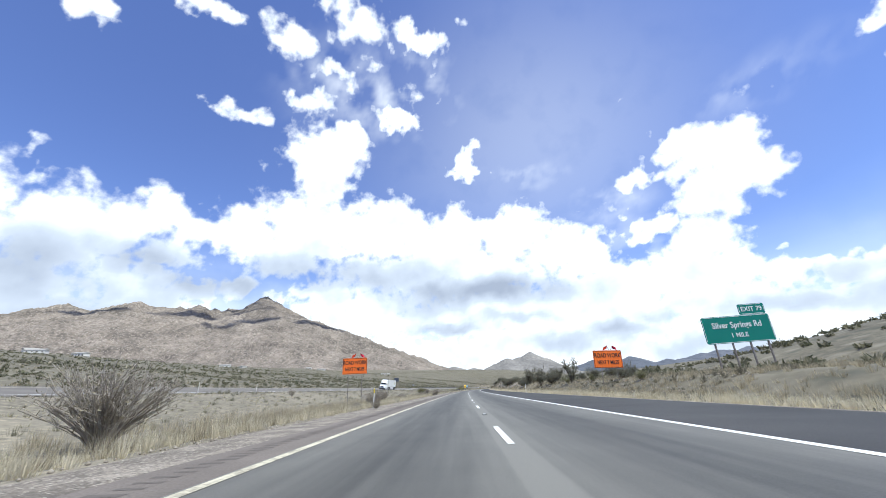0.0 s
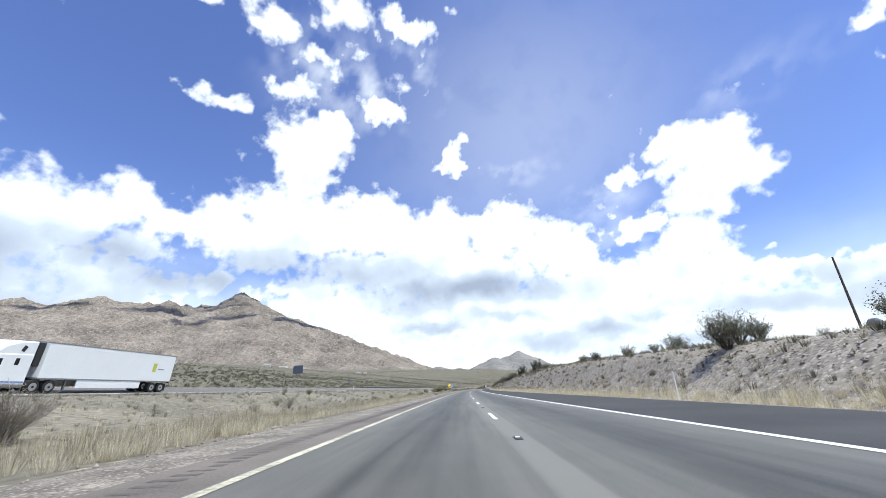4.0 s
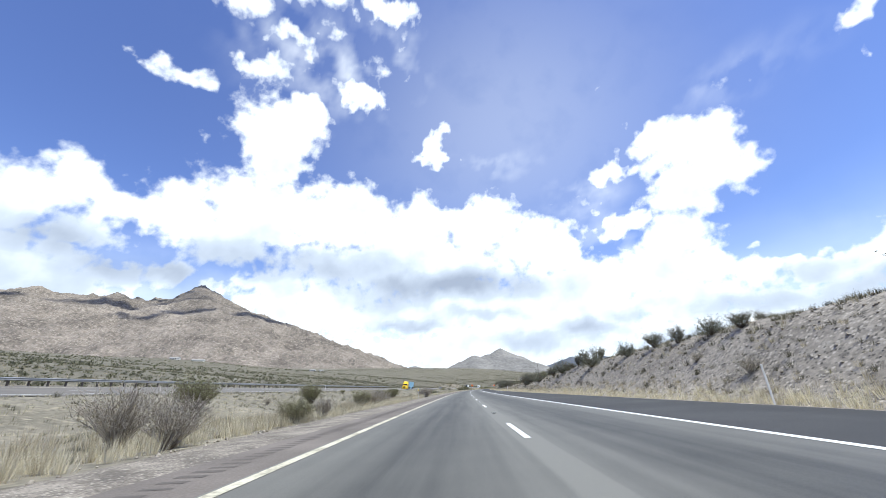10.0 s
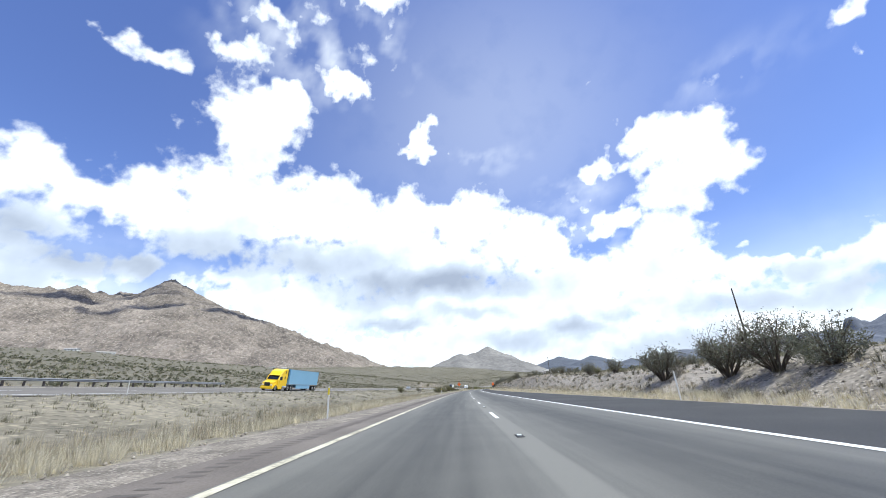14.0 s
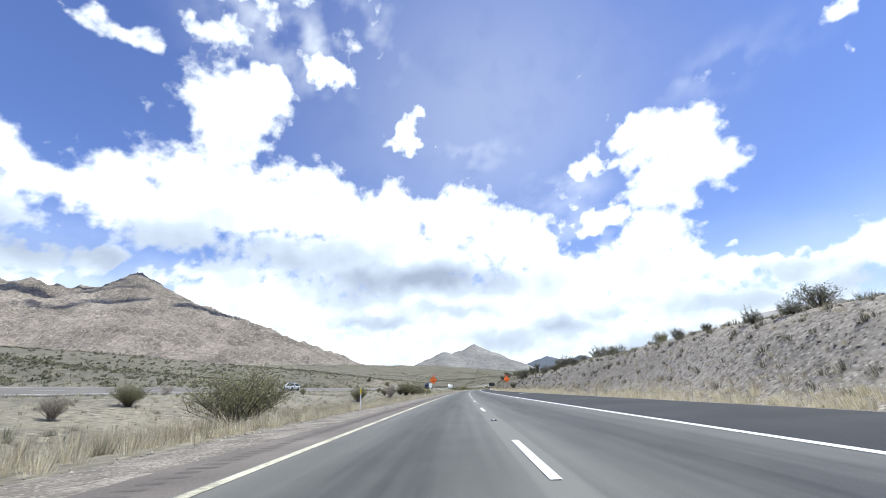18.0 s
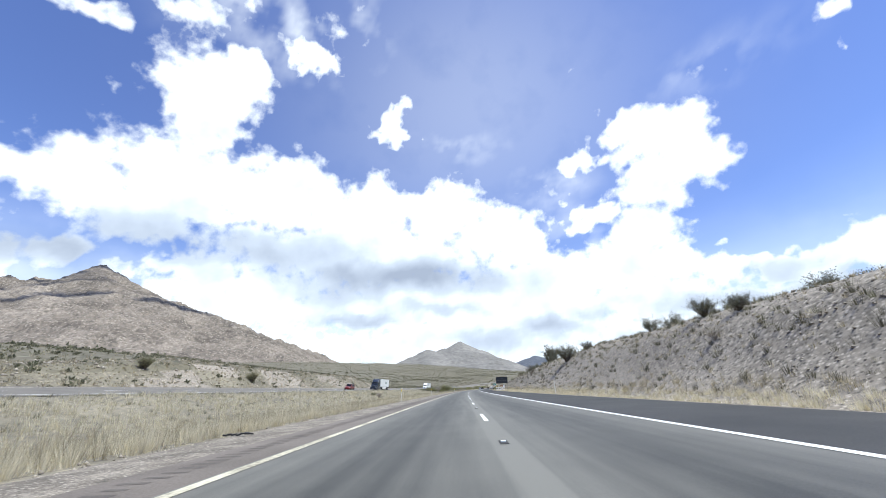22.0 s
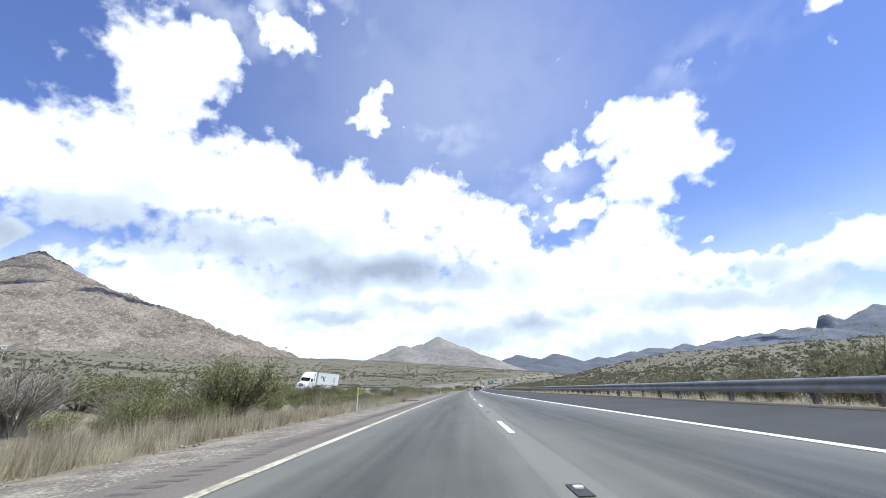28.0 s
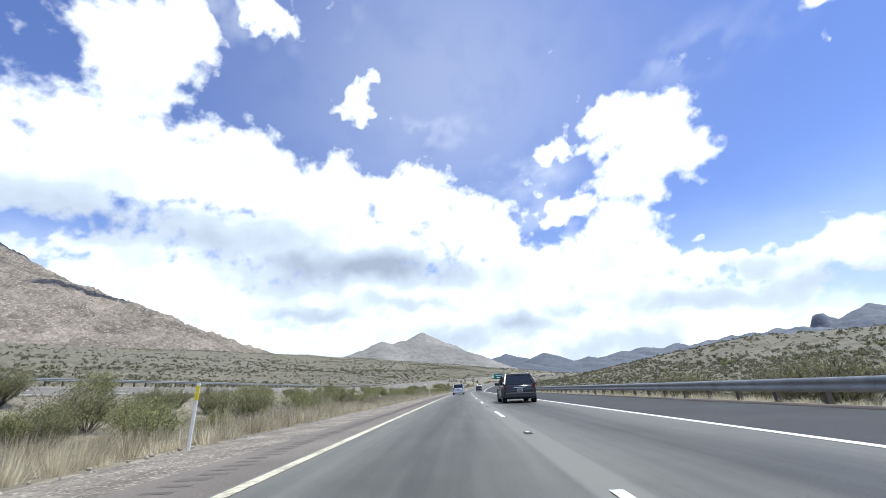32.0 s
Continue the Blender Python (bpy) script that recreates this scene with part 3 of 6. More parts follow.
for k, (at, colour) in enumerate(((0.0, (1.0, 1.0, 1.02, 1)), (0.3, (.62, .665, .765, 1)), (0.8, (.36, .395, .49, 1)))):
    tone.color_ramp.elements[k].position, tone.color_ramp.elements[k].color = at, colour
l.new(dim.outputs[0], tone.inputs[0])
glow, clear, blend = n.new("ShaderNodeEmission"), n.new("ShaderNodeBsdfTransparent"), n.new("ShaderNodeMixShader")
glow.inputs["Strength"].default_value = 1.0
l.new(tone.outputs[0], glow.inputs[0])
most = n.new("ShaderNodeMath")
most.operation = "MAXIMUM"
l.new(cover.outputs[0], most.inputs[0]), l.new(at_veil_glow.outputs["Fac"], most.inputs[1])
l.new(most.outputs[0], blend.inputs[0]), l.new(clear.outputs[0], blend.inputs[1]), l.new(glow.outputs[0], blend.inputs[2])
l.new(blend.outputs[0], n["Material Output"].inputs[0])
m.cycles.emission_sampling = "NONE"
dome_mesh = mesh_of("clouds", dome_co, grid_faces(len(az), len(el)), m, True)
for key, field in (("thick", thick), ("shade", shade), ("veil_glow", veil_glow)):
    dome_mesh.attributes.new(key, "FLOAT", "POINT").data.foreach_set("value", field.ravel().astype(np.float32))
tagged(new("backdrop_clouds", dome_mesh), "white cumulus clouds with grey undersides in a blue sky", "cloud", kind="structure")


# ---- building tools ----
def part(name, bm, mat, parent, label="", smooth=False):
    """One mesh object under a thing or a part."""
    me = bpy.data.meshes.new(name)
    bmesh.ops.recalc_face_normals(bm, faces=bm.faces)
    bm.to_mesh(me)
    bm.free()
    me.materials.append(mat)
    if smooth:
        me.polygons.foreach_set("use_smooth", np.ones(len(me.polygons), dtype=bool))
    ob = new(name, me)
    ob.parent = parent
    if label:
        ob["label"] = label
    return ob


def shared(name, me, parent, label=""):
    ob = new(name, me)
    ob.parent = parent
    if label:
        ob["label"] = label
    return ob


def thing(name, m, label, category, group="", kind=""):
    ob = new(name)
    ob.empty_display_size = 0.2
    ob.matrix_basis = m
    return tagged(ob, label, category, group, kind)


def box(bm, c, size, turn=None, bevel=0.0):
    """A box round c with the given size; turn: Euler degrees."""
    made = bmesh.ops.create_cube(bm, size=1.0)["verts"]
    m = Matrix.Translation(c) @ (Euler([radians(a) for a in turn]).to_matrix().to_4x4() if turn else Matrix.Identity(4)) @ Matrix.Diagonal((*size, 1))
    bmesh.ops.transform(bm, matrix=m, verts=made)
    if bevel:
        edges = list({e for v in made for e in v.link_edges})
        bmesh.ops.bevel(bm, geom=edges, offset=bevel, segments=2, affect="EDGES", profile=0.5)
    return bm


def rod(bm, a, b, r0, r1=None, sides=8):
    """A round bar from a to b."""
    a, b = Vector(a), Vector(b)
    r1 = r0 if r1 is None else r1
    m = Matrix.Translation((a + b) / 2) @ (b - a).to_track_quat("Z", "Y").to_matrix().to_4x4()
    bmesh.ops.create_cone(bm, cap_ends=True, segments=sides, radius1=r0, radius2=r1, depth=(b - a).length, matrix=m)
    return bm


def slab(bm, outline, x0, x1, bevel=0.0, x_top=None, z_split=1e9):
    """A side view (y, z) pushed out from x0 to x1; above z_split it is x_top narrower on each side."""
    sides = []
    for x, sgn in ((x0, 1), (x1, -1)):
        sides.append([bm.verts.new((x + (sgn * x_top if x_top and z > z_split else 0), y, z)) for y, z in outline])
    n = len(outline)
    fs = [bm.faces.new(sides[0]), bm.faces.new(sides[1][::-1])]
    for k in range(n):
        fs.append(bm.faces.new((sides[0][k], sides[1][k], sides[1][(k + 1) % n], sides[0][(k + 1) % n])))
    if bevel:
        bmesh.ops.recalc_face_normals(bm, faces=fs)
        bmesh.ops.bevel(bm, geom=list({e for f in fs for e in f.edges}), offset=bevel, segments=2, affect="EDGES", profile=0.5, clamp_overlap=True)
    return bm


def bm_new():
    return bmesh.new()


def lettering(text, height, mat, parent, at, name="lettering", wide=1.0, turn=(90, 0, 0)):
    """Words in the built-in font as a flat mesh, centred on the pose."""
    cu = bpy.data.curves.new("words", "FONT")
    cu.body, cu.size, cu.align_x, cu.align_y, cu.extrude, cu.offset = text, height * 1.38, "CENTER", "CENTER", 0.003, height * .025
    tmp = new("words", cu)
    me = bpy.data.meshes.new_from_object(tmp.evaluated_get(bpy.context.evaluated_depsgraph_get()))
    bpy.data.objects.remove(tmp)
    me.materials.clear()
    me.materials.append(mat)
    ob = new(name, me)
    ob.parent = parent
    ob.matrix_basis = pose(*at, *turn) @ Matrix.Diagonal((wide, 1, 1, 1))
    ob["label"] = f"lettering reading {text}"
    return ob


def painted(name, color, rough=0.4, metal=0.0, dirt=0.25, scale=1.2):
    c2 = tuple(v * (1 - dirt) for v in color)
    return mottled(name, [c2, color], scale, rough=rough, metal=metal, fine=scale * 12)


M_STEEL = mottled("galvanised_steel", [(.16, .165, .175), (.25, .255, .265), (.34, .345, .35)], 1.5, rough=0.55, metal=0.35, fine=25)
M_RUSTY = mottled("weathered_steel", [(.16, .13, .11), (.24, .21, .19), (.3, .28, .26)], 1.5, rough=0.7, metal=0.3, fine=20)
M_WOOD = mottled("weathered_wood", [(.055, .043, .035), (.1, .082, .066), (.15, .124, .1)], 2.0, fine=40, bump=0.004)
M_POST_WHITE = painted("white_plastic", (.8, .78, .72), 0.6)
M_YELLOW = painted("yellow_sheeting", (.8, .62, .03), 0.5)
M_GREEN_SIGN = painted("green_sheeting", (.0, .2, .15), 0.5, dirt=.1)
M_ORANGE_SIGN = painted("orange_sheeting", (1.0, .19, .015), 0.45, dirt=.04)
M_ORANGE_FLAG = painted("orange_cloth", (.95, .12, .05), 0.8)
M_PINK_FLAG = painted("red_cloth", (.8, .06, .12), 0.8)
M_SIGN_WHITE = painted("white_sheeting", (.8, .82, .8), 0.5, dirt=.06)
M_SIGN_BLACK = painted("black_sheeting", (.02, .018, .016), 0.6)
M_ALU = painted("sign_back_metal", (.33, .34, .35), 0.5, 0.6)
M_SIGN_BACK = painted("weathered_sign_back", (.085, .1, .135), 0.6, 0.2)
M_TYRE = painted("tyre_rubber", (.02, .02, .021), 0.85)
M_RIM = painted("wheel_metal", (.55, .56, .57), 0.35, 0.8)
M_GLASS = painted("tinted_glass", (.015, .018, .022), 0.08, dirt=.1)
M_BLACK = painted("black_plastic", (.025, .025, .027), 0.6)
M_CHROME = painted("chrome", (.6, .61, .63), 0.2, 0.95)
M_WHITE_CAR = painted("white_coachwork", (.82, .83, .82), 0.3, dirt=.07, scale=.5)
M_SILVER_CAR = painted("silver_coachwork", (.5, .52, .55), 0.3, 0.4, dirt=.1, scale=.5)
M_DARK_CAR = painted("dark_coachwork", (.025, .028, .036), 0.2, 0.0, dirt=.1, scale=.5)
M_BLUE_BLACK = painted("dark_blue_coachwork", (.035, .045, .07), 0.25, 0.2, dirt=.15, scale=.5)
M_YELLOW_CAR = painted("yellow_coachwork", (.85, .55, .015), 0.3, dirt=.1, scale=.5)
M_RED_CAR = painted("dark_red_coachwork", (.16, .02, .02), 0.3, dirt=.1, scale=.5)
M_BLUE_TRAILER = painted("pale_blue_panel", (.22, .42, .58), 0.5, dirt=.12, scale=.4)
M_LAMP_RED = painted("red_lens", (.11, .01, .01), 0.2)
M_LAMP_CLEAR = painted("clear_lens", (.7, .72, .75), 0.15)
M_PLATE = painted("plate_paint", (.34, .34, .33), 0.5)
M_HOUSE_WALL = painted("plaster_wall", (.76, .73, .67), 0.9)
M_HOUSE_ROOF = painted("grey_roof", (.36, .34, .31), 0.9)
M_STRIPE_ORANGE = painted("orange_stripe", (.72, .36, .19), 0.7)
M_TRAILER_ORANGE = painted("faded_orange_steel", (.3, .13, .07), 0.7)
M_SANDBAG = painted("sandbag_cloth", (.55, .52, .46), 0.95)
M_LED_OFF = mottled("message_board_face", [(.012, .013, .015), (.03, .032, .035)], 3.0, rough=0.55, fine=30)
M_LED_DIM = painted("message_board_dots", (.12, .12, .115), 0.6)


# ---- plants ----
def bars(paths, radii):
    """Three-sided tapering bars along paths: arrays (n, k, 3) and (n, k)."""
    n, k, _ = paths.shape
    t = np.gradient(paths, axis=1)
    t /= np.linalg.norm(t, axis=2, keepdims=True) + 1e-9
    up = np.where(np.abs(t[..., 2:3]) > .9, np.array([1., 0, 0]), np.array([0, 0, 1.]))
    u = np.cross(t, up)
    u /= np.linalg.norm(u, axis=2, keepdims=True) + 1e-9
    v = np.cross(t, u)
    ring = [paths + radii[..., None] * (u * math.cos(a) + v * math.sin(a)) for a in (0, 2.094, 4.189)]
    verts = np.stack(ring, 2).reshape(-1, 3)
    base = (np.arange(n)[:, None, None] * k + np.arange(k - 1)[None, :, None]) * 3
    j = np.arange(3)[None, None, :]
    q = np.stack([base + j, base + (j + 1) % 3, base + 3 + (j + 1) % 3, base + 3 + j], -1).reshape(-1, 4)
    return verts, q


def leaves(centres, size, rng, lift=0.4, long=1.0):
    """Small flat leaves, each a triangle with its own turn."""
    n = len(centres)
    a = rng.normal(size=(n, 3))
    a[:, 2] = a[:, 2] * .6 + lift
    a /= np.linalg.norm(a, axis=1, keepdims=True)
    b = np.cross(a, rng.normal(size=(n, 3)))
    b /= np.linalg.norm(b, axis=1, keepdims=True)
    s = size * rng.uniform(.6, 1.4, (n, 1))
    verts = np.stack([centres - b * s * .45, centres + b * s * .45 + a * s * .3, centres + a * s * long * 1.15], 1).reshape(-1, 3)
    return verts, np.arange(n * 3).reshape(-1, 3)


def twigs(rng, n, spread, height, r, bend=.25, lean0=.05):
    """Stems that fan out of the foot of a shrub."""
    ang, out = rng.uniform(0, 2 * np.pi, n), np.sqrt(rng.uniform(0, 1, n)) * spread
    h = height * rng.uniform(.55, 1.0, n) * (1 - .25 * (out / spread) ** 2)
    k = np.linspace(0, 1, 5)[None, :]
    curve = k ** (1 + bend)
    x = np.cos(ang)[:, None] * (lean0 + out[:, None] * curve) + np.cumsum(rng.normal(0, .018, (n, 5)), 1) * height
    y = np.sin(ang)[:, None] * (lean0 + out[:, None] * curve) + np.cumsum(rng.normal(0, .018, (n, 5)), 1) * height
    z = h[:, None] * k ** .85
    return np.stack([x, y, z], -1), r * (1 - .8 * k) * np.ones((n, 1)) + .0015


def offshoots(rng, paths, per, length, r, lo_at=.35):
    n = len(paths)
    i = np.repeat(np.arange(n), per)
    at = rng.uniform(lo_at, .95, len(i)) * (paths.shape[1] - 1)
    lo = np.floor(at).astype(int)
    f = (at - lo)[:, None]
    start = paths[i, lo] * (1 - f) + paths[i, np.minimum(lo + 1, paths.shape[1] - 1)] * f
    way = rng.normal(size=(len(i), 3)) * [.8, .8, .4] + [0, 0, .9]
    way = way / np.linalg.norm(way, axis=1, keepdims=True) * (length * rng.uniform(.5, 1.2, (len(i), 1)))
    k = np.linspace(0, 1, 3)[None, :, None]
    return start[:, None, :] + way[:, None, :] * k, r * (1 - .7 * k[..., 0]) * np.ones((len(i), 1)) + .001


def both(*pieces):
    vs, fs, n = [], [], 0
    for v, f in pieces:
        vs.append(v), fs.append(f + n)
        n += len(v)
    return np.concatenate(vs), np.concatenate(fs)


M_TWIG_DRY = tufted("dry_twigs", [(.28, .245, .205), (.42, .375, .325), (.56, .51, .45)])
M_TWIG_BROWN = tufted("brown_twigs", [(.12, .1, .08), (.22, .185, .15)])
M_LEAF_DRY = tufted("dry_leaves", [(.19, .17, .11), (.3, .27, .19), (.4, .355, .26)])
M_LEAF_OLIVE = tufted("olive_leaves", [(.17, .17, .085), (.25, .245, .125), (.34, .32, .19)])
M_LEAF_YELLOW = tufted("yellow_green_leaves", [(.18, .188, .075), (.265, .268, .115), (.365, .352, .18)])
M_LEAF_DARK = tufted("dark_leaves", [(.12, .123, .088), (.185, .186, .136), (.275, .267, .205)])
M_STRAW = tufted("straw_grass", [(0.454, 0.4, 0.27), (0.626, 0.562, 0.4), (0.778, 0.707, 0.54), (0.54, 0.475, 0.324)], through_light=.5)
M_STRAW_GREEN = tufted("green_straw_grass", [(0.287, 0.27, 0.172), (0.437, 0.397, 0.27), (0.598, 0.54, 0.397)], through_light=.5)
M_SCRUB = tufted("scrub_clumps", [(.09, .094, .058), (.15, .15, .095), (.215, .203, .138), (.29, .265, .19)])
M_STONE = tufted("loose_stones", [(.28, .243, .2), (.42, .37, .31), (.56, .5, .42)])


def shrub_kind(seed, stems, spread, leaf_n, leaf_size, leaf_mat, twig_mat, r=.012, per=4, low=.25, bend=.25, long=1.5):
    """Meshes of a shrub one metre high: stems and foliage."""
    rng = np.random.default_rng(seed)
    p, pr = twigs(rng, stems, spread, 1.0, r, bend)
    o, orad = offshoots(rng, p, per, .24, r * .5)
    stem_me = mesh_of("branchwork", *both(bars(p, pr), bars(o, orad)), twig_mat)
    tips = np.concatenate([o[:, 1], o[:, 2], p[:, 3], p[:, 4]] + ([p[:, 2], (p[:, 1] + p[:, 2]) / 2, p[:, 2]] if low < .22 else []))
    pick = rng.integers(0, len(tips), leaf_n)
    c = tips[pick] + rng.normal(0, .055, (leaf_n, 3))
    c = c[c[:, 2] > low * rng.uniform(.6, 1.3, len(c))]
    return stem_me, mesh_of("foliage", *leaves(c, leaf_size, rng, 1.0, long), leaf_mat)


def bush_kind(seed, lobes, leaf_n, leaf_size, leaf_mat, twig_mat, spread=.5, sprays=60):
    """Meshes of a full bush one metre high: lobes of leaves down to the ground, with upright sprays."""
    rng = np.random.default_rng(seed)
    p, pr = twigs(rng, 40, spread * .9, .95, .013, .1)
    stem_me = mesh_of("branchwork", *bars(p, pr), twig_mat)
    ang, out = rng.uniform(0, 2 * np.pi, lobes), np.sqrt(rng.uniform(0, 1, lobes)) * spread
    rad = rng.uniform(.13, .26, lobes)
    mid = np.stack([np.cos(ang) * out, np.sin(ang) * out, rng.uniform(.06, .6, lobes) * (1 - .6 * (out / spread) ** 2)], 1)
    n = leaf_n // 2
    i = rng.integers(0, lobes, n)
    way = rng.normal(size=(n, 3))
    way /= np.linalg.norm(way, axis=1, keepdims=True)
    c = mid[i] + way * (rad[i] * rng.uniform(.55, 1.08, n))[:, None] * [1, 1, 1.15]
    j = rng.integers(0, sprays, leaf_n)
    sa, so = rng.uniform(0, 2 * np.pi, sprays), np.sqrt(rng.uniform(0, 1, sprays)) * spread
    tall = (1.1 - .5 * (so / spread) ** 2) * rng.uniform(.5, 1.05, sprays)
    k = rng.uniform(.08, 1, len(j))
    spray = np.stack([np.cos(sa[j]) * so[j] * (.6 + .5 * k), np.sin(sa[j]) * so[j] * (.6 + .5 * k), tall[j] * k], 1) + rng.normal(0, .018, (len(j), 3))
    c = np.concatenate([c, spray])
    c = c[c[:, 2] > .01]
    return stem_me, mesh_of("foliage", *leaves(c, leaf_size, rng, .9, 1.6), leaf_mat)


SHRUBS = {
    "dry_shrub": [shrub_kind(10 + k, 120, .62, 700, .02, M_LEAF_DRY, M_TWIG_DRY, .0065, 6) for k in range(4)],
    "green_shrub": [shrub_kind(20 + k, 120, .6, 8500, .0145, M_LEAF_OLIVE, M_TWIG_BROWN, .006, 6, .2, .0, 2.1) for k in range(4)],
    "yellow_shrub": [shrub_kind(30 + k, 120, .64, 9500, .0145, M_LEAF_YELLOW, M_TWIG_BROWN, .006, 6, .12, -.1, 2.1) for k in range(3)],
    "dark_shrub": [bush_kind(40 + k, 10, 3600, .022, M_LEAF_DARK, M_TWIG_BROWN, .55, 60) for k in range(2)] + [shrub_kind(45 + k, 46, .55, 4200, .02, M_LEAF_DARK, M_TWIG_BROWN, .012, 6, .12, -.1) for k in range(3)],
}


FILLERS = {
    "dry_shrub": [shrub_kind(110 + k, 44, .62, 420, .032, M_LEAF_DRY, M_TWIG_DRY, .009, 4) for k in range(3)],
    "green_shrub": [shrub_kind(120 + k, 44, .6, 5200, .0165, M_LEAF_OLIVE, M_TWIG_BROWN, .008, 5, .15, .0, 2.8) for k in range(4)],
    "yellow_shrub": [shrub_kind(130 + k, 44, .64, 5200, .0165, M_LEAF_YELLOW, M_TWIG_BROWN, .008, 5, .1, -.1, 2.8) for k in range(3)],
    "dark_shrub": [shrub_kind(145 + k, 30, .55, 2200, .029, M_LEAF_DARK, M_TWIG_BROWN, .014, 4, .1, -.1) for k in range(3)],
}


def tree_kind(seed, leaf_n, spread=.42):
    """Meshes of a tree one metre high: several stems from one foot with thin limbs, and an open crown at the twig ends."""
    rng = np.random.default_rng(seed)
    n = 10
    ang = np.arange(n) * 2 * np.pi * .62 + rng.uniform(-.4, .4, n)
    top = rng.uniform(.6, 1.0, n)
    out = spread * rng.uniform(.2, 1.0, n) * (1.55 - top)
    k = np.linspace(0, 1, 6)[None, :]
    stem = np.stack([np.cos(ang)[:, None] * (.012 + out[:, None] * k ** .8), np.sin(ang)[:, None] * (.012 + out[:, None] * k ** .8), top[:, None] * k ** 1.05], -1)
    stem[:, 1:] += rng.normal(0, .02, (n, 5, 3))
    limb, limb_r = offshoots(rng, stem, 11, .2, .0055, .22)
    twig, twig_r = offshoots(rng, limb, 5, .09, .0024, .2)
    pieces = [bars(stem, .0125 * (1 - .8 * k) * np.ones((n, 1)) + .0015), bars(limb, limb_r), bars(twig, twig_r)]
    tips = np.concatenate([twig[:, 1], twig[:, 2], twig[:, 2], limb[:, 2], limb[:, 1]])
    tips = tips[(rng.uniform(0, 1, len(tips)) < .8) & (tips[:, 2] > .1)]
    c = tips[rng.integers(0, len(tips), leaf_n)] + rng.normal(0, .014, (leaf_n, 3))
    return mesh_of("trunk", *both(*pieces), M_TWIG_BROWN), mesh_of("crown", *leaves(c, .0115, rng, .8, 2.0), M_LEAF_DARK)


TREES = [tree_kind(50 + k, 8500, .55) for k in range(4)] + [tree_kind(57, 700, .55)]
plant_rng = random.Random(7)
PLANT_WORDS = {
    "dry_shrub": ("dry grey twiggy desert shrub standing in straw grass", "shrub"),
    "green_shrub": ("olive green creosote shrub with bare lower stems", "shrub"),
    "yellow_shrub": ("bushy yellow-green desert shrub in dry grass", "shrub"),
    "dark_shrub": ("dark green dense shrub on a stony slope", "shrub"),
}


def shrub(kind, s, d, h, wide=None, kinds=SHRUBS):
    stem_me, leaf_me = plant_rng.choice(kinds[kind])
    ob = thing(kind, spot(s, d, float(ground_z(s, d)) - .04, plant_rng.uniform(0, 360)), *PLANT_WORDS[kind], group="roadside shrubs")
    w = h * (wide or plant_rng.uniform(.85, 1.2))
    ob.scale = (w, w * plant_rng.uniform(.85, 1.1), h)
    shared("branchwork", stem_me, ob, "bare branching stems")
    shared("foliage", leaf_me, ob, "small leaves in loose tufts")


def tree(s, d, h, bare=False):
    trunk_me, crown_me = TREES[4] if bare else plant_rng.choice(TREES[:4])
    ob = thing("tree", spot(s, d, float(ground_z(s, d)) - .06, plant_rng.uniform(0, 360)),
               "almost leafless grey desert tree on the slope" if bare else "dark green desert tree with open crown on the bank", "tree", group="trees on the bank")
    w = h * plant_rng.uniform(.95, 1.2)
    ob.scale = (w, w, h)
    shared("trunk", trunk_me, ob, "forked trunk with thin limbs")
    shared("crown", crown_me, ob, "loose crown of small leaves")


# placed along the drive: station, offset, height
for row in ((12.9, -12.2, 2.8, 1.15), (31.3, -7.6, 1.4), (26.6, -7.7, 0.61), (25.6, -6.2, 0.59), (58.3, -12.4, 1.68), (55.5, -9.2, 0.97), (82.1, -7.1, 0.87), (88.8, -7.1, 1.38), (154.6, -16.6, 2.0), (94.3, -15.8, 1.31), (120.6, -13.8, 1.52), (121.1, -15.3, 1.06)):
    shrub("dry_shrub", *row)
for row in ((133.8, -8.1, 0.78), (221.2, -6.6, 0.59), (273.5, -10.0, 1.1), (264.9, -8.3, 0.62), (296.2, -14.0, 2.0), (304.8, -18.0, 1.26), (365.0, -11.4, 1.99), (362.0, -7.7, 1.24), (372.0, -7.7, 1.05), (404.9, -12.4, 2.1, 1.15), (408.3, -12.3, 1.95), (416.4, -7.0, 1.74), (446.1, -10.4, 2.0)):
    shrub("dry_shrub", *row)
for row in ((460.4, -11.6, 2.0), (476.8, -15.6, 2.3, .6), (655.5, -20.4, 1.34), (721.5, -16.5, 2.9), (859.4, -18.4, 1.16), (989.4, -18.6, 3.0), (1013.5, -6.8, 0.72), (1049.4, -7.6, 1.44)):
    shrub("dry_shrub", *row)
for row in ((129.2, -15.5, 2.3), (381.3, -20.1, 2.3), (319.9, -20.6, 1.32), (400.8, -19.2, 2.3), (369.1, -7.8, 1.0), (397.4, -12.2, 1.84), (442.5, -17.2, 2.3), (451.7, -19.0, 1.57), (444.5, -19.8, 1.33), (442.9, -20.6, 1.37), (485.9, -12.8, 1.85)):
    shrub("green_shrub", *row)
for row in ((497, -12.5, 1.7), (619.3, -8.2, 1.44), (699.7, -17.3, 2.3), (658.8, -13.2, 3.2, 1.35), (661.7, -22.0, 1.43), (735.1, -20.6, 1.64), (751.3, -21.8, 1.59), (759.9, -21.2, 2.26), (757.9, -15.2, 3.3), (757.5, -19.0, 4.0, 1.1), (761, -13.2, 2.2), (784.4, -18.4, 1.52), (837.5, -52.0, 2.27), (865.0, -49.1, 2.3)):
    shrub("green_shrub", *row)
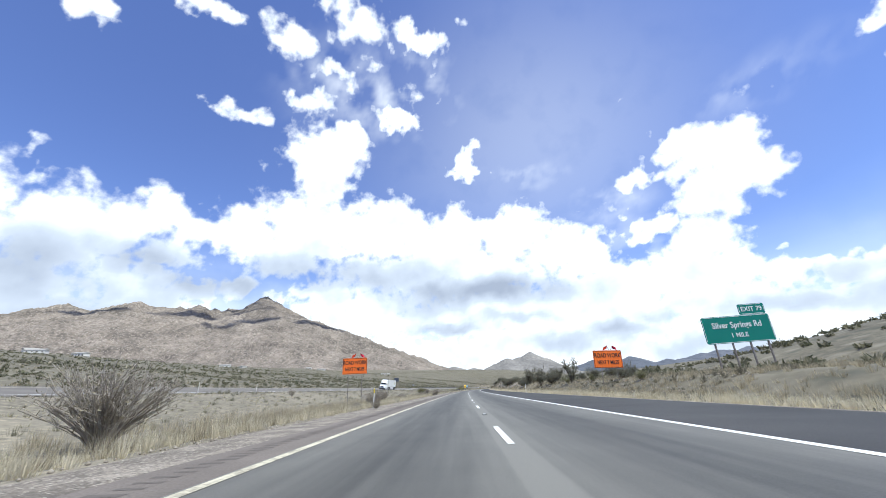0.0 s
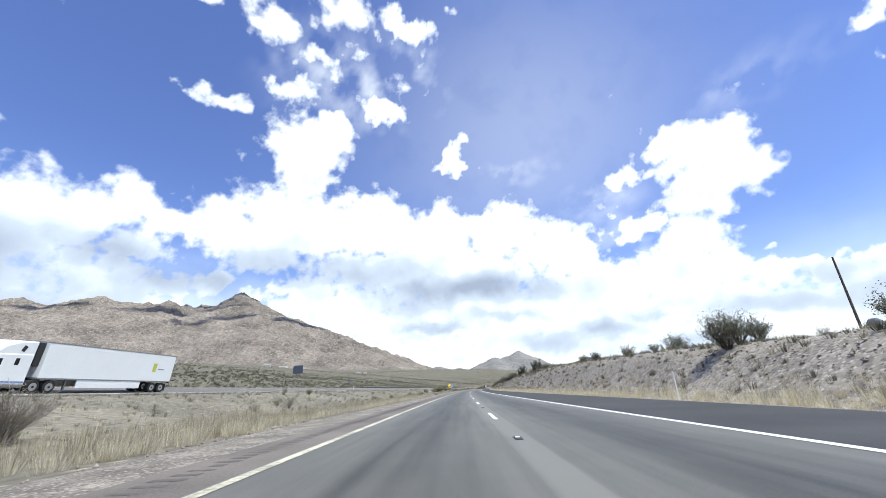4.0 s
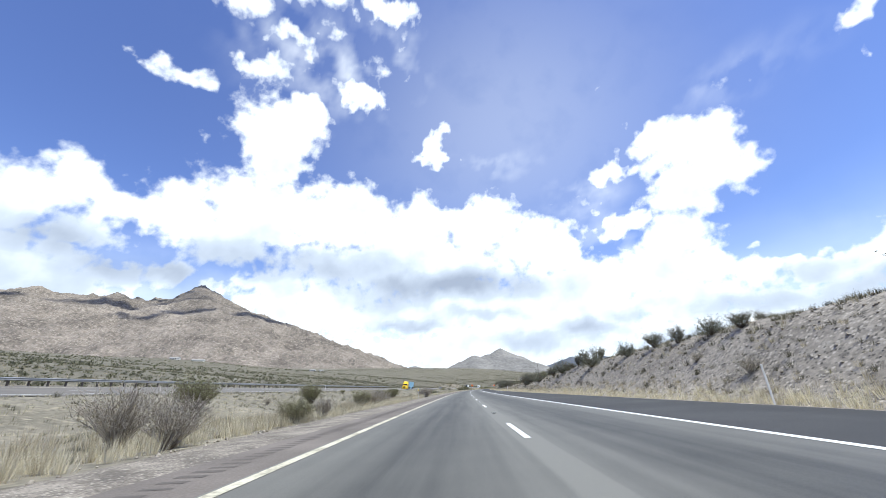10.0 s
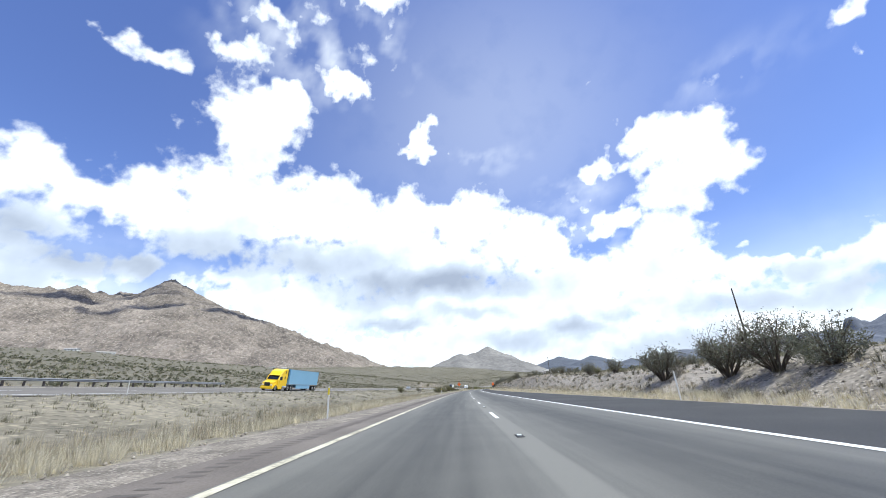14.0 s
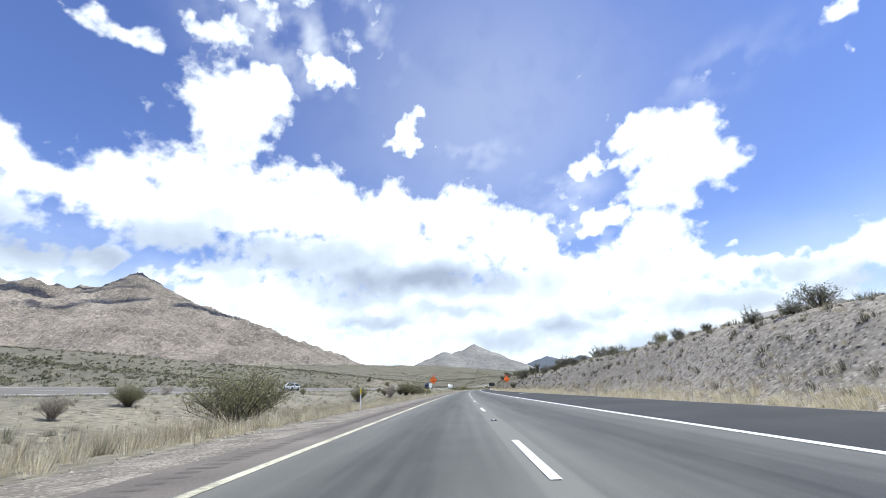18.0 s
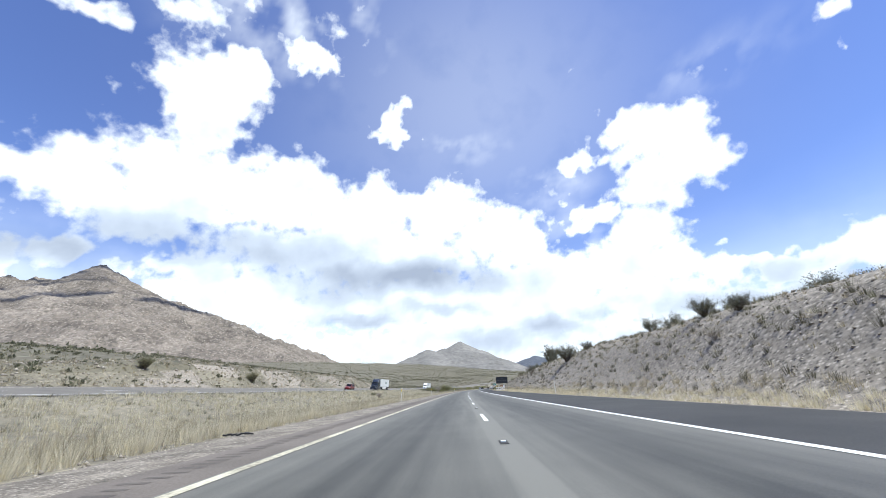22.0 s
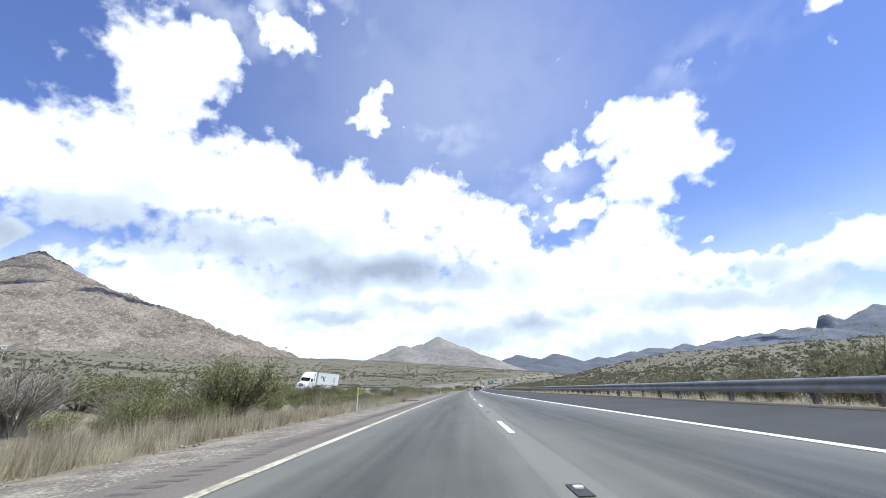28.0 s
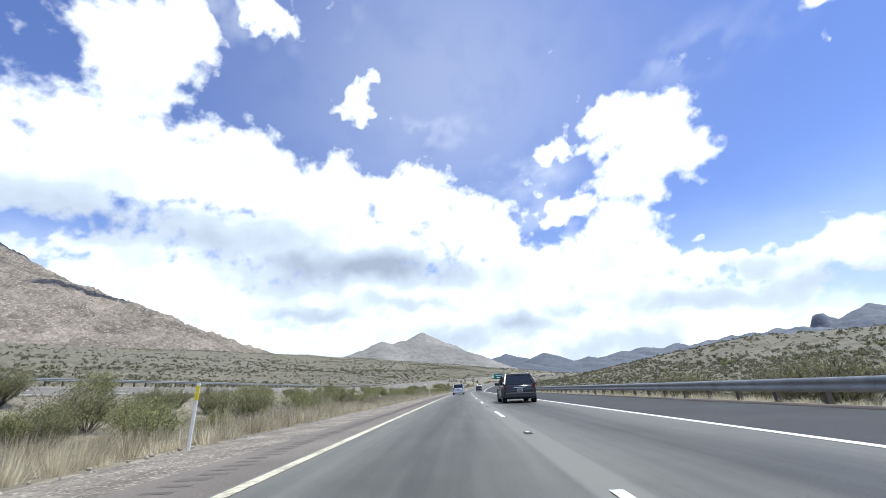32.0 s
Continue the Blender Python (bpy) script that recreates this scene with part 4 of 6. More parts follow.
for row in ((1019.6, -18.3, 2.3), (1026.1, -18.8, 2.3), (1033.2, -18.0, 2.3), (1024.5, -19.7, 1.84), (1041.1, -13.9, 2.3), (1068.1, -15.6, 2.3), (1067.1, -26.3, 1.83), (1080.3, -16.4, 2.3), (1066.6, -21.7, 1.96), (1086.4, -12.6, 2.5, 1.6), (1096.0, -15.5, 2.3), (1109.3, -16.0, 2.3)):
    shrub("green_shrub", *row)
for row in ((1092.1, -22.5, 1.77),):
    shrub("green_shrub", *row)
for row in ((349.9, -18.0, 3.1, 1.45), (345.0, -19.8, 1.15), (768.0, -18.6, 3.2, 1.2), (999.0, -15.4, 4.0, 1.3), (998.0, -20.9, 2.3), (998.5, -23.8, 1.78)):
    shrub("yellow_shrub", *row)
for row in ((71.5, 15.3, 2.88), (41.3, 15.9, 1.69), (63, 12.8, 1.92), (92.1, 12, 2.05), (88.8, 12.3, 2.20), (135, 11.9, 1.99), (129.7, 12.1, 1.92), (125.5, 12.3, 1.87), (122.5, 12.5, 1.76), (162.5, 13.1, 2.01), (279.2, 14.2, 2.50)):
    shrub("dark_shrub", *row)
for row in ((279.6, 13.5, 2.05), (273.6, 14.2, 1.69), (294.1, 13.1, 2.28), (308.1, 13.4, 2.11), (305.4, 12.5, 1.75), (314.4, 13.3, 1.86), (322.7, 12.9, 1.96), (302.6, 13.4, 0.87), (301.4, 13.9, 0.96), (342.3, 13.9, 1.59), (346.8, 14.2, 1.82), (349.1, 13.7, 1.22)):
    shrub("dark_shrub", *row)
for row in ((396.8, 12.9, 1.82), (389, 13.6, 1.51), (384.4, 14, 1.27), (380.8, 13.9, 1.18), (377.2, 14.1, 1.28), (374.6, 14.1, 0.98), (409.9, 12.7, 2.10), (408.2, 13, 1.39), (406.3, 13.3, 0.76), (415.5, 12.6, 1.51), (424.2, 11.9, 2.11), (440.8, 11.8, 2.52)):
    shrub("dark_shrub", *row)
for row in ((439.7, 12.2, 2.03), (438, 12.7, 2.11), (501.2, 11.2, 2.39), (489.6, 11.7, 2.22), (485.2, 12.9, 1.85), (480.7, 13.5, 0.97), (520.5, 11.7, 2.27), (514.4, 11.9, 2.32), (511.6, 12.1, 2.32), (509.3, 12.4, 2.02), (624.2, 12.7, 1.55), (635.2, 13.6, 0.93)):
    shrub("dark_shrub", *row)
for row in ((622.5, 13.6, 0.80), (654.8, 14.4, 0.86), (657.3, 14.3, 0.95), (664.1, 14, 0.81), (660.8, 14.1, 0.67), (690.9, 14, 1.31), (700.2, 13.4, 1.21), (707.5, 13.4, 1.55), (734.8, 12.9, 2.19), (730, 13, 2.00), (736.5, 10.6, 1.65), (757.9, 14.9, 1.20)):
    shrub("dark_shrub", *row)
for row in ((835.7, 14.9, 2.60), (802.3, 16, 1.41), (798, 15.4, 1.12), (830.9, 16.6, 1.21), (868.1, 15.8, 1.10), (1067.3, 62.4, 2.60), (1062.2, 73.2, 2.60)):
    shrub("dark_shrub", *row)
for row in ((68.9, 12, 2.86), (51.7, 12.8, 2.77), (85.6, 12.8, 3.15), (229.8, 14.3, 2.47), (226.5, 14.7, 2.45), (404.4, 13.5, 1.42), (403.2, 13.8, 1.86), (617.3, 14.1, 1.93), (721.8, 13.4, 1.90), (720.6, 14.2, 2.02)):
    tree(*row)
for row in ((865.8, 19.0, 4.1), (861.3, 18.5, 3.1), (868.3, 19.0, 3.0), (274.1, 17.5, 3.5), (303.7, 19.5, 3.7), (302.4, 20.0, 4.2), (342.3, 19.0, 3.1)):
    tree(*row)
for row in ((475.9, 12.1, 1.62), (862.8, 13.6, 2.07)):
    tree(*row, bare=True)

for row in ((985, 16, 3.2, .8), (989, 13.4, 3.6, .9), (990.6, 15.6, 3.7, .8), (994, 13.6, 3.3, .75), (998.5, 14.8, 3.1, .8), (1001.7, 13.8, 3.4, .8), (1007.3, 14.5, 3.1, .9), (1021, 13.5, 3.1, .8), (1024, 13.5, 3.1), (1028, 13.8, 2.9), (1033, 13.6, 2.9), (1056, 13.4, 3.4), (1074, 13.5, 2.9), (1120.5, 13.6, 3.3), (1123, 13.5, 3.0), (1131, 13.7, 3.2)):
    shrub("green_shrub", *row)
# more of the same between them
for k in range(110):
    s = plant_rng.uniform(20, 960)
    dense = 735 < s < 775 or 610 < s < 665
    if dense or plant_rng.random() < .35:
        shrub(plant_rng.choice(("green_shrub", "green_shrub", "dry_shrub") if dense else ("dry_shrub", "dry_shrub", "green_shrub")),
              s, -plant_rng.uniform(9, 27), plant_rng.uniform(.9, 2.0) if dense else plant_rng.uniform(.5, 1.3), kinds=FILLERS)
for k in range(440):
    s = plant_rng.uniform(965, 1320)
    off = 8.6 + plant_rng.uniform(0, 1) ** 1.5 * 16
    if 984 < s < 1001 and off < 15:
        continue  # open grass before the large bush
    shrub(plant_rng.choice(("dry_shrub", "dry_shrub", "yellow_shrub") if off < 11 else ("green_shrub", "green_shrub", "yellow_shrub", "yellow_shrub", "dry_shrub")), s, -off,
          plant_rng.uniform(.7, 1.3) if off < 10 else plant_rng.uniform(1.0, 2.1), 1.05, FILLERS)
for k in range(170):
    s = plant_rng.uniform(30, 930)
    high = max(2.0, float(np.interp(s, BANK_S, BANK_H)))
    shrub("dark_shrub", s, 9.6 + 1.35 * high + plant_rng.uniform(.5, 7.0), plant_rng.uniform(.7, 1.9), 1.15, FILLERS)
for k in range(50):
    s = plant_rng.uniform(30, 930)
    high = max(2.0, float(np.interp(s, BANK_S, BANK_H)))
    shrub("green_shrub", s, 9.6 + 1.35 * high + plant_rng.uniform(.3, 6.0), plant_rng.uniform(.5, 1.2), kinds=FILLERS)
for k in range(70):
    shrub("dry_shrub", plant_rng.uniform(30, 940), 10.8 + plant_rng.random() ** 1.3 * 9, plant_rng.uniform(.35, .85), kinds=FILLERS)
for k in range(200):
    shrub(plant_rng.choice(("dark_shrub", "dark_shrub", "yellow_shrub")), plant_rng.uniform(955, 1400), 11 + plant_rng.random() * 110, plant_rng.uniform(.7, 1.7), 1.2, FILLERS)


# ---- grass, scrub and stones ----
M_WEED = tufted("grey_weeds", [(0.25, 0.213, 0.144), (0.4, 0.344, 0.237), (0.575, 0.5, 0.356), (0.213, 0.188, 0.119)])
M_BRUSH = tufted("grey_green_brush", [(.14, .14, .09), (.21, .2, .135), (.3, .275, .2)])
M_BRUSH_GREY = tufted("grey_brush", [(.075, .07, .05), (.12, .11, .08), (.19, .172, .13), (.1, .1, .066)])
M_WEED_DARK = tufted("dark_weeds", [(.09, .085, .055), (.15, .135, .095), (.22, .2, .15)])
def tufts(name, n, s0, s1, offset, height, blades, mat, label, seed, wide=.03, radius=.16):
    """Many grass tufts in one mesh."""
    rng = np.random.default_rng(seed)
    s, d = rng.uniform(s0, s1, n), offset(rng, n)
    x, y = plan(s, d)
    z = ground_z(s, d)
    h = height * rng.uniform(.55, 1.25, n) * (.6 + .8 * fractal(s / 9, d / 3, 3, seed))
    i = np.repeat(np.arange(n), blades)
    m = len(i)
    a, out = rng.uniform(0, 2 * np.pi, m), rng.uniform(0, 1, m)
    bx, by = x[i] + np.cos(a) * out * radius * .6, y[i] + np.sin(a) * out * radius * .6
    hh = h[i] * rng.uniform(.55, 1.0, m)
    lean = out * hh * .55 + .02
    tx, ty = bx + np.cos(a) * lean, by + np.sin(a) * lean
    wx, wy = -np.sin(a) * wide * .5, np.cos(a) * wide * .5
    zb = z[i] - .05
    v = np.stack([np.stack([bx - wx, by - wy, zb], -1), np.stack([bx + wx, by + wy, zb], -1), np.stack([tx, ty, zb + hh], -1)], 1).reshape(-1, 3)
    f = np.arange(m * 3).reshape(-1, 3)
    return tagged(new(name, mesh_of(name, v, f, mat)), label, "grass", kind="stuff")


tufts("grass", 6800, 0, 1300, lambda r, n: -7.3 - r.uniform(0, 1, n) ** 1.6 * 2.4, .5, 64, M_STRAW, "tall dry straw bunch grass along the road verge", 1, .011, .38)
tufts("grass", 12500, 0, 1300, lambda r, n: -8.2 - r.uniform(0, 1, n) ** 1.3 * 8, .74, 25, M_WEED, "dry grey-brown grass behind the verge", 27, .014, .4)
tufts("grass", 7500, 775, 975, lambda r, n: -7.6 - r.uniform(0, 1, n) * 19, .6, 22, M_STRAW, "dense tall straw grass filling the median", 28, .016, .3)
tufts("grass", 21000, 0, 1300, lambda r, n: -11 - r.uniform(0, 1, n) * 21.5, .28, 10, M_STRAW_GREEN, "short dry grass of the median", 2, .036, .4)
tufts("grass", 16000, 0, 1300, lambda r, n: 9.05 + r.uniform(0, 1, n) ** 1.3 * 1.3, .4, 28, M_STRAW, "pale dry grass along the foot of the bank", 3, .018, .32)
tufts("grass", 9000, 20, 1300, lambda r, n: 10.6 + r.uniform(0, 1, n) * 20, .26, 16, M_STRAW_GREEN, "sparse dry grass tufts on the stony slope", 4, .018, .25)
tufts("brush", 12000, 0, 1600, lambda r, n: -47 - r.uniform(0, 1, n) ** 1.3 * 130, .6, 12, M_BRUSH, "low grey-green brush over the plain beyond the road", 31, .07, .7)
tufts("grass", 11000, 0, 1500, lambda r, n: -46.5 - r.uniform(0, 1, n) ** 1.6 * 150, .55, 10, M_WEED, "dry grass over the plain beyond the road", 15, .09, .6)


def clumps(name, n, place, size, mat, label, seed, sprigs=22):
    """Far bushes in one mesh: each a low dome of ragged sprigs."""
    rng = np.random.default_rng(seed)
    s, d = place(rng, n)
    x, y = world_of(s, d)
    z = ground_z(s, d)
    i = np.repeat(np.arange(n), sprigs)
    m = len(i)
    r = (size * rng.uniform(.3, 1.0, n) ** 1.3 * 1.3)[i][:, None]
    way = rng.normal(size=(m, 3))
    way[:, 2] = np.abs(way[:, 2]) * .9
    way /= np.linalg.norm(way, axis=1, keepdims=True)
    flat = rng.uniform(.55, 1.0, n)[i][:, None]
    c = np.stack([x[i], y[i], z[i]], -1) + way * r * rng.uniform(.25, .8, (m, 1)) * np.concatenate([np.ones((m, 2)), flat], 1)
    v, f = leaves(c, r * .5, rng, .9, 1.2)
    return tagged(new(name, mesh_of(name, v, f, mat)), label, "scrub", kind="stuff")


clumps("scrub", 13000, lambda r, n: (r.uniform(-20, 1600, n), -47 - r.uniform(0, 1, n) ** 1.15 * 100), .62, M_SCRUB, "scattered dark desert scrub on the near plain", 5, 20)
clumps("scrub", 17000, lambda r, n: (r.uniform(-20, 2400, n), -115 - r.uniform(0, 1, n) ** 1.4 * 600), 1.35, M_SCRUB, "scattered dark desert scrub on the plain", 16, 14)
clumps("scrub", 9500, lambda r, n: (r.uniform(945, 1450, n), 11 + r.uniform(0, 1, n) * 80), .6, M_SCRUB, "low dark bushes dotted over the hillside", 17, 24)
clumps("scrub", 6000, lambda r, n: (r.uniform(930, 2300, n), 85 + r.uniform(0, 1, n) ** 1.5 * 300), 1.1, M_SCRUB, "scattered dark scrub over the low hill", 6, 16)
clumps("scrub", 1100, lambda r, n: (r.uniform(-20, 105, n), 19 + r.uniform(0, 1, n) ** 1.2 * 150), .7, M_SCRUB, "grey-green scrub over the hillside behind the guide sign", 29, 30)
tufts("grass", 4000, -10, 110, lambda r, n: 10.3 + r.uniform(0, 1, n) ** 1.2 * 26, .42, 30, M_WEED, "dry grass on the hillside behind the guide sign", 30, .018, .35)
clumps("scrub", 2600, lambda r, n: (r.uniform(0, 930, n), 22 + r.uniform(0, 1, n) ** 1.3 * 200), .95, M_SCRUB, "scattered dark scrub behind the bank", 7, 30)
clumps("scrub", 3600, lambda r, n: (1340 + r.uniform(0, 1, n) ** 1.3 * 1300, r.uniform(-300, 300, n)), 1.7, M_SCRUB, "scattered scrub on the valley floor ahead", 8, 14)
tufts("grass", 18000, 940, 1450, lambda r, n: 10.5 + r.uniform(0, 1, n) * 60, .42, 9, M_STRAW_GREEN, "dry grass between the bushes of the hillside", 19, .045, .4)
tufts("weeds", 9000, 0, 1300, lambda r, n: -8 - r.uniform(0, 1, n) * 24, .3, 20, M_WEED_DARK, "low dark weeds in the median", 9, .016, .32)
tufts("weeds", 5000, 20, 950, lambda r, n: 10.3 + r.uniform(0, 1, n) * 13, .3, 24, M_WEED_DARK, "low dark weeds on the stony bank", 10, .013, .26)


def stones(name, n, place, size, label, seed):
    rng = np.random.default_rng(seed)
    s, d = place(rng, n)
    x, y = plan(s, d)
    c = np.stack([x, y, ground_z(s, d) + .01], -1)
    r = size * rng.uniform(.35, 1.0, n) ** 2 + .02
    octa = np.array([(1, 0, 0), (-1, 0, 0), (0, 1, 0), (0, -1, 0), (0, 0, 1), (0, 0, -1)], float)
    v = c[:, None, :] + octa[None] * (r[:, None, None] * rng.uniform(.5, 1.2, (n, 6, 1))) * [1, 1, .75]
    f = np.array([(0, 2, 4), (2, 1, 4), (1, 3, 4), (3, 0, 4), (2, 0, 5), (1, 2, 5), (3, 1, 5), (0, 3, 5)])
    return tagged(new(name, mesh_of(name, v.reshape(-1, 3), (f[None] + np.arange(n)[:, None, None] * 6).reshape(-1, 3), M_STONE)), label, "stones", kind="stuff")


def crest(rng, n):
    """Offsets beyond the top of the bank, for stations spread as tufts() spreads them."""
    return 13.5 + rng.uniform(0, 1, n) * 9


tufts("brush", 7500, 20, 948, lambda r, n: 10.2 + r.uniform(0, 1, n) * 13, .36, 44, M_BRUSH_GREY, "low grey-brown brush scattered over the cut slope", 25, .02, .36)
tufts("brush", 3000, 30, 945, crest, .44, 56, M_BRUSH, "low grey-green brush along the top of the bank", 20, .016, .55)
tufts("brush", 2600, 0, 1300, lambda r, n: -8.5 - r.uniform(0, 1, n) * 21, .46, 60, M_BRUSH, "low grey-green brush in the median", 21, .014, .48)
tufts("grass", 5000, 0, 1300, lambda r, n: -7.6 - r.uniform(0, 1, n) ** 1.3 * 6, .74, 36, M_WEED, "tall grey-brown dry grass along the verge", 22, .01, .3)
tufts("grass", 6500, 930, 1320, lambda r, n: -7.5 - r.uniform(0, 1, n) ** 1.4 * 4.5, .8, 40, M_WEED, "tall pale dry grass before the green shrubs", 23, .011, .34)
tufts("grass", 4500, 0, 960, lambda r, n: 9.5 + r.uniform(0, 1, n) * 1.6, .5, 30, M_WEED, "taller grey-brown grass at the foot of the bank", 24, .011, .3)
tufts("weeds", 3500, 790, 1000, lambda r, n: -46.5 - r.uniform(0, 1, n) * 14, .4, 16, M_WEED, "dry weeds on the far cut slope", 26, .04, .4)
tufts("weeds", 9000, 20, 950, lambda r, n: 10.2 + r.uniform(0, 1, n) ** 1.1 * 14, .32, 18, M_WEED, "grey-brown dry weeds over the stony bank", 18, .02, .26)
stones("stones", 46000, lambda r, n: (r.uniform(20, 940, n), 10.0 + r.uniform(0, 1, n) ** 1.1 * 10), .09, "broken pale stones on the cut slope", 11)
stones("stones", 16000, lambda r, n: (r.uniform(0, 1200, n), -5.5 - r.uniform(0, 1, n) * 1.9), .05, "loose stones of the gravel verge", 12)
stones("stones", 4000, lambda r, n: (r.uniform(0, 1200, n), 7.4 + r.uniform(0, 1, n) * 1.4), .05, "loose stones beside the dark shoulder", 13)
stones("stones", 2500, lambda r, n: (r.uniform(780, 1010, n), -47 - r.uniform(0, 1, n) * 14), .4, "stones on the far cut slope", 14)


# ---- road markings ----
lane_line = tagged(new("lane_line"), "broken white lane line of separate dashes", "road marking", kind="structure")
DASH0, PERIOD = 6.9, 12.19
for k in range(-1, 112):
    s0 = DASH0 + k * PERIOD
    ss = np.linspace(s0, s0 + 3.05, 3)
    A, B = np.meshgrid(ss, np.array([-0.135, -0.015]), indexing="ij")
    x, y = plan(A, B)
    shared("dash", mesh_of("dash", np.stack([x, y, .009 + climb(A)], -1).reshape(-1, 3), grid_faces(3, 2)[:, ::-1], M_WHITE_PAINT), lane_line)

bm = bm_new()
box(bm, (0, 0, .012), (.08, .08, .018), bevel=.004)
marker_me = bpy.data.meshes.new("reflector")
bm.to_mesh(marker_me), bm.free()
marker_me.materials.append(M_SIGN_WHITE)
bm = bm_new()
box(bm, (0, 0, .004), (.14, .42, .006))
slot_me = bpy.data.meshes.new("slot")
bm.to_mesh(slot_me), bm.free()
slot_me.materials.append(M_ASPHALT_DARK)
for k in range(-1, 100):
    mk = thing("road_marker", spot(DASH0 + k * PERIOD + 7.6, -.075, .004 + float(climb(DASH0 + k * PERIOD + 7.6))), "small white reflector in a dark milled slot on the lane line", "road marker", group="raised road markers")
    shared("slot", slot_me, mk, "dark milled slot")
    r = shared("reflector", marker_me, mk, "white reflector block")
    r.location = (0, .05, .004)

n = 3900
groove = np.random.default_rng(8)
s = -5 + np.arange(n) * .31
long, shift = groove.uniform(.08, .17, n), groove.normal(0, .03, (n, 2))
A = np.stack([s, s, s + long, s + long], 1)
B = np.stack([-4.7 + shift[:, 0], -4.35 + shift[:, 1], -4.35 + shift[:, 1], -4.7 + shift[:, 0]], 1)
x, y = plan(A, B)
M_RUMBLE = mottled("rumble_grooves", [(.075, .063, .054), (.12, .101, .086)], 1.5, fine=20)
tagged(new("rumble_strip", mesh_of("rumble_strip", np.stack([x, y, np.full(A.shape, -.001)], -1).reshape(-1, 3), np.arange(n * 4).reshape(-1, 4)[:, ::-1], M_RUMBLE)),
       "row of short milled rumble grooves in the shoulder", "rumble strip", kind="stuff")
ribbon("opposite_line_near", -300, 1700, -34.9, -34.72, 0.012, M_WHITE_PAINT, "white edge line of the opposite carriageway", "road marking", lift=lambda s, d: opp_z(d))
ribbon("opposite_line_far", -300, 1700, -42.38, -42.2, 0.012, M_YELLOW_PAINT, "edge line of the opposite carriageway", "road marking", lift=lambda s, d: opp_z(d))
opp_line = tagged(new("opposite_lane_line"), "broken white line of the opposite carriageway", "road marking", kind="structure")
for k in range(0, 110):
    ss = np.array([k * PERIOD, k * PERIOD + 3.05])
    A, B = np.meshgrid(ss, np.array([-38.6, -38.48]), indexing="ij")
    x, y = plan(A, B)
    shared("dash", mesh_of("dash", np.stack([x, y, opp_z(B) + .014 + climb(A)], -1).reshape(-1, 3), grid_faces(2, 2)[:, ::-1], M_WHITE_PAINT), opp_line)


# ---- guard rails ----
def guard_rail(s0, s1, d, z, side, label, post_mat, high=.8, beam=.31):
    """W-beam on posts; side +1: the beam is on the left face of the posts, as seen driving."""
    rail = thing("guard_rail", Matrix.Identity(4), label, "guard rail")
    wave = [(0, .0), (.045, .03), (.08, .075), (.045, .12), (.0, .155), (.045, .19), (.08, .235), (.045, .28), (0, .31)]
    wave = [(w, h * beam / .31) for w, h in wave]
    bm = bm_new()
    box(bm, (0, 0, (high + .02 - .3) / 2), (.15, .15, high + .02 + .3), bevel=.008)
    post_me = bpy.data.meshes.new("post")
    bm.to_mesh(post_me), bm.free()
    post_me.materials.append(post_mat)
    bm = bm_new()
    box(bm, (0, 0, 0), (.12, .12, .34), bevel=.006)
    block_me = bpy.data.meshes.new("block")
    bm.to_mesh(block_me), bm.free()
    block_me.materials.append(post_mat)
    k = s0
    while k < s1:
        p = shared("post", post_me, rail)
        p.matrix_basis = spot(k, d + side * .2, z + float(climb(k)))
        b = shared("block", block_me, rail)
        b.matrix_basis = spot(k, d + side * .07, z + high - .16 + float(climb(k)))
        k += 1.905
    k = s0
    while k < s1:
        ss = np.linspace(k, min(k + 7.62, s1), 5)
        cols = [(-side * (.0 + w), h) for w, h in wave] + [(-side * (w - .012), h) for w, h in wave[::-1]]
        A = np.repeat(ss[:, None], len(cols), 1)
        B = np.tile(np.array([d + c[0] for c in cols])[None], (len(ss), 1))
        x, y = plan(A, B)
        zz = np.tile(np.array([z + high - beam + c[1] for c in cols])[None], (len(ss), 1))
        shared("beam", mesh_of("beam", np.stack([x, y, zz + climb(A)], -1).reshape(-1, 3), grid_faces(len(ss), len(cols)), M_STEEL), rail, "corrugated steel beam")
        k += 7.62
    return rail


guard_rail(950, 1330, 9.1, -.06, 1, "grey steel guard rail on dark posts beside the shoulder", M_WOOD, .8, .4)
ribbon("kerb", 948, 1332, 0, 0, 0, M_ASPHALT_BROWN, "low brown asphalt kerb along the guard rail", "kerb", d_rows=[8.42, 8.45, 8.6, 8.64], lift=lambda s, d: np.where((d > 8.43) & (d < 8.62), .06, -.03))
guard_rail(306, 566, -44.6, opp_z(-44.6) - .02, -1, "grey steel guard rail along the opposite carriageway", M_WOOD)
guard_rail(1075, 1290, -44.6, opp_z(-44.6) - .02, -1, "grey steel guard rail beyond the opposite carriageway", M_WOOD)


# ---- delineators ----
def delineator_meshes(tall):
    bm = bm_new()
    box(bm, (0, 0, tall / 2 - .1), (.07, .018, tall + .2), bevel=.005)
    a = bpy.data.meshes.new("blade")
    bm.to_mesh(a), bm.free()
    a.materials.append(M_POST_WHITE)
    bm = bm_new()
    box(bm, (0, -.013, tall - .2), (.085, .008, .28), bevel=.002)
    b = bpy.data.meshes.new("reflector")
    bm.to_mesh(b), bm.free()
    b.materials.append(M_YELLOW)
    return a, b


DELINEATOR = delineator_meshes(1.3)


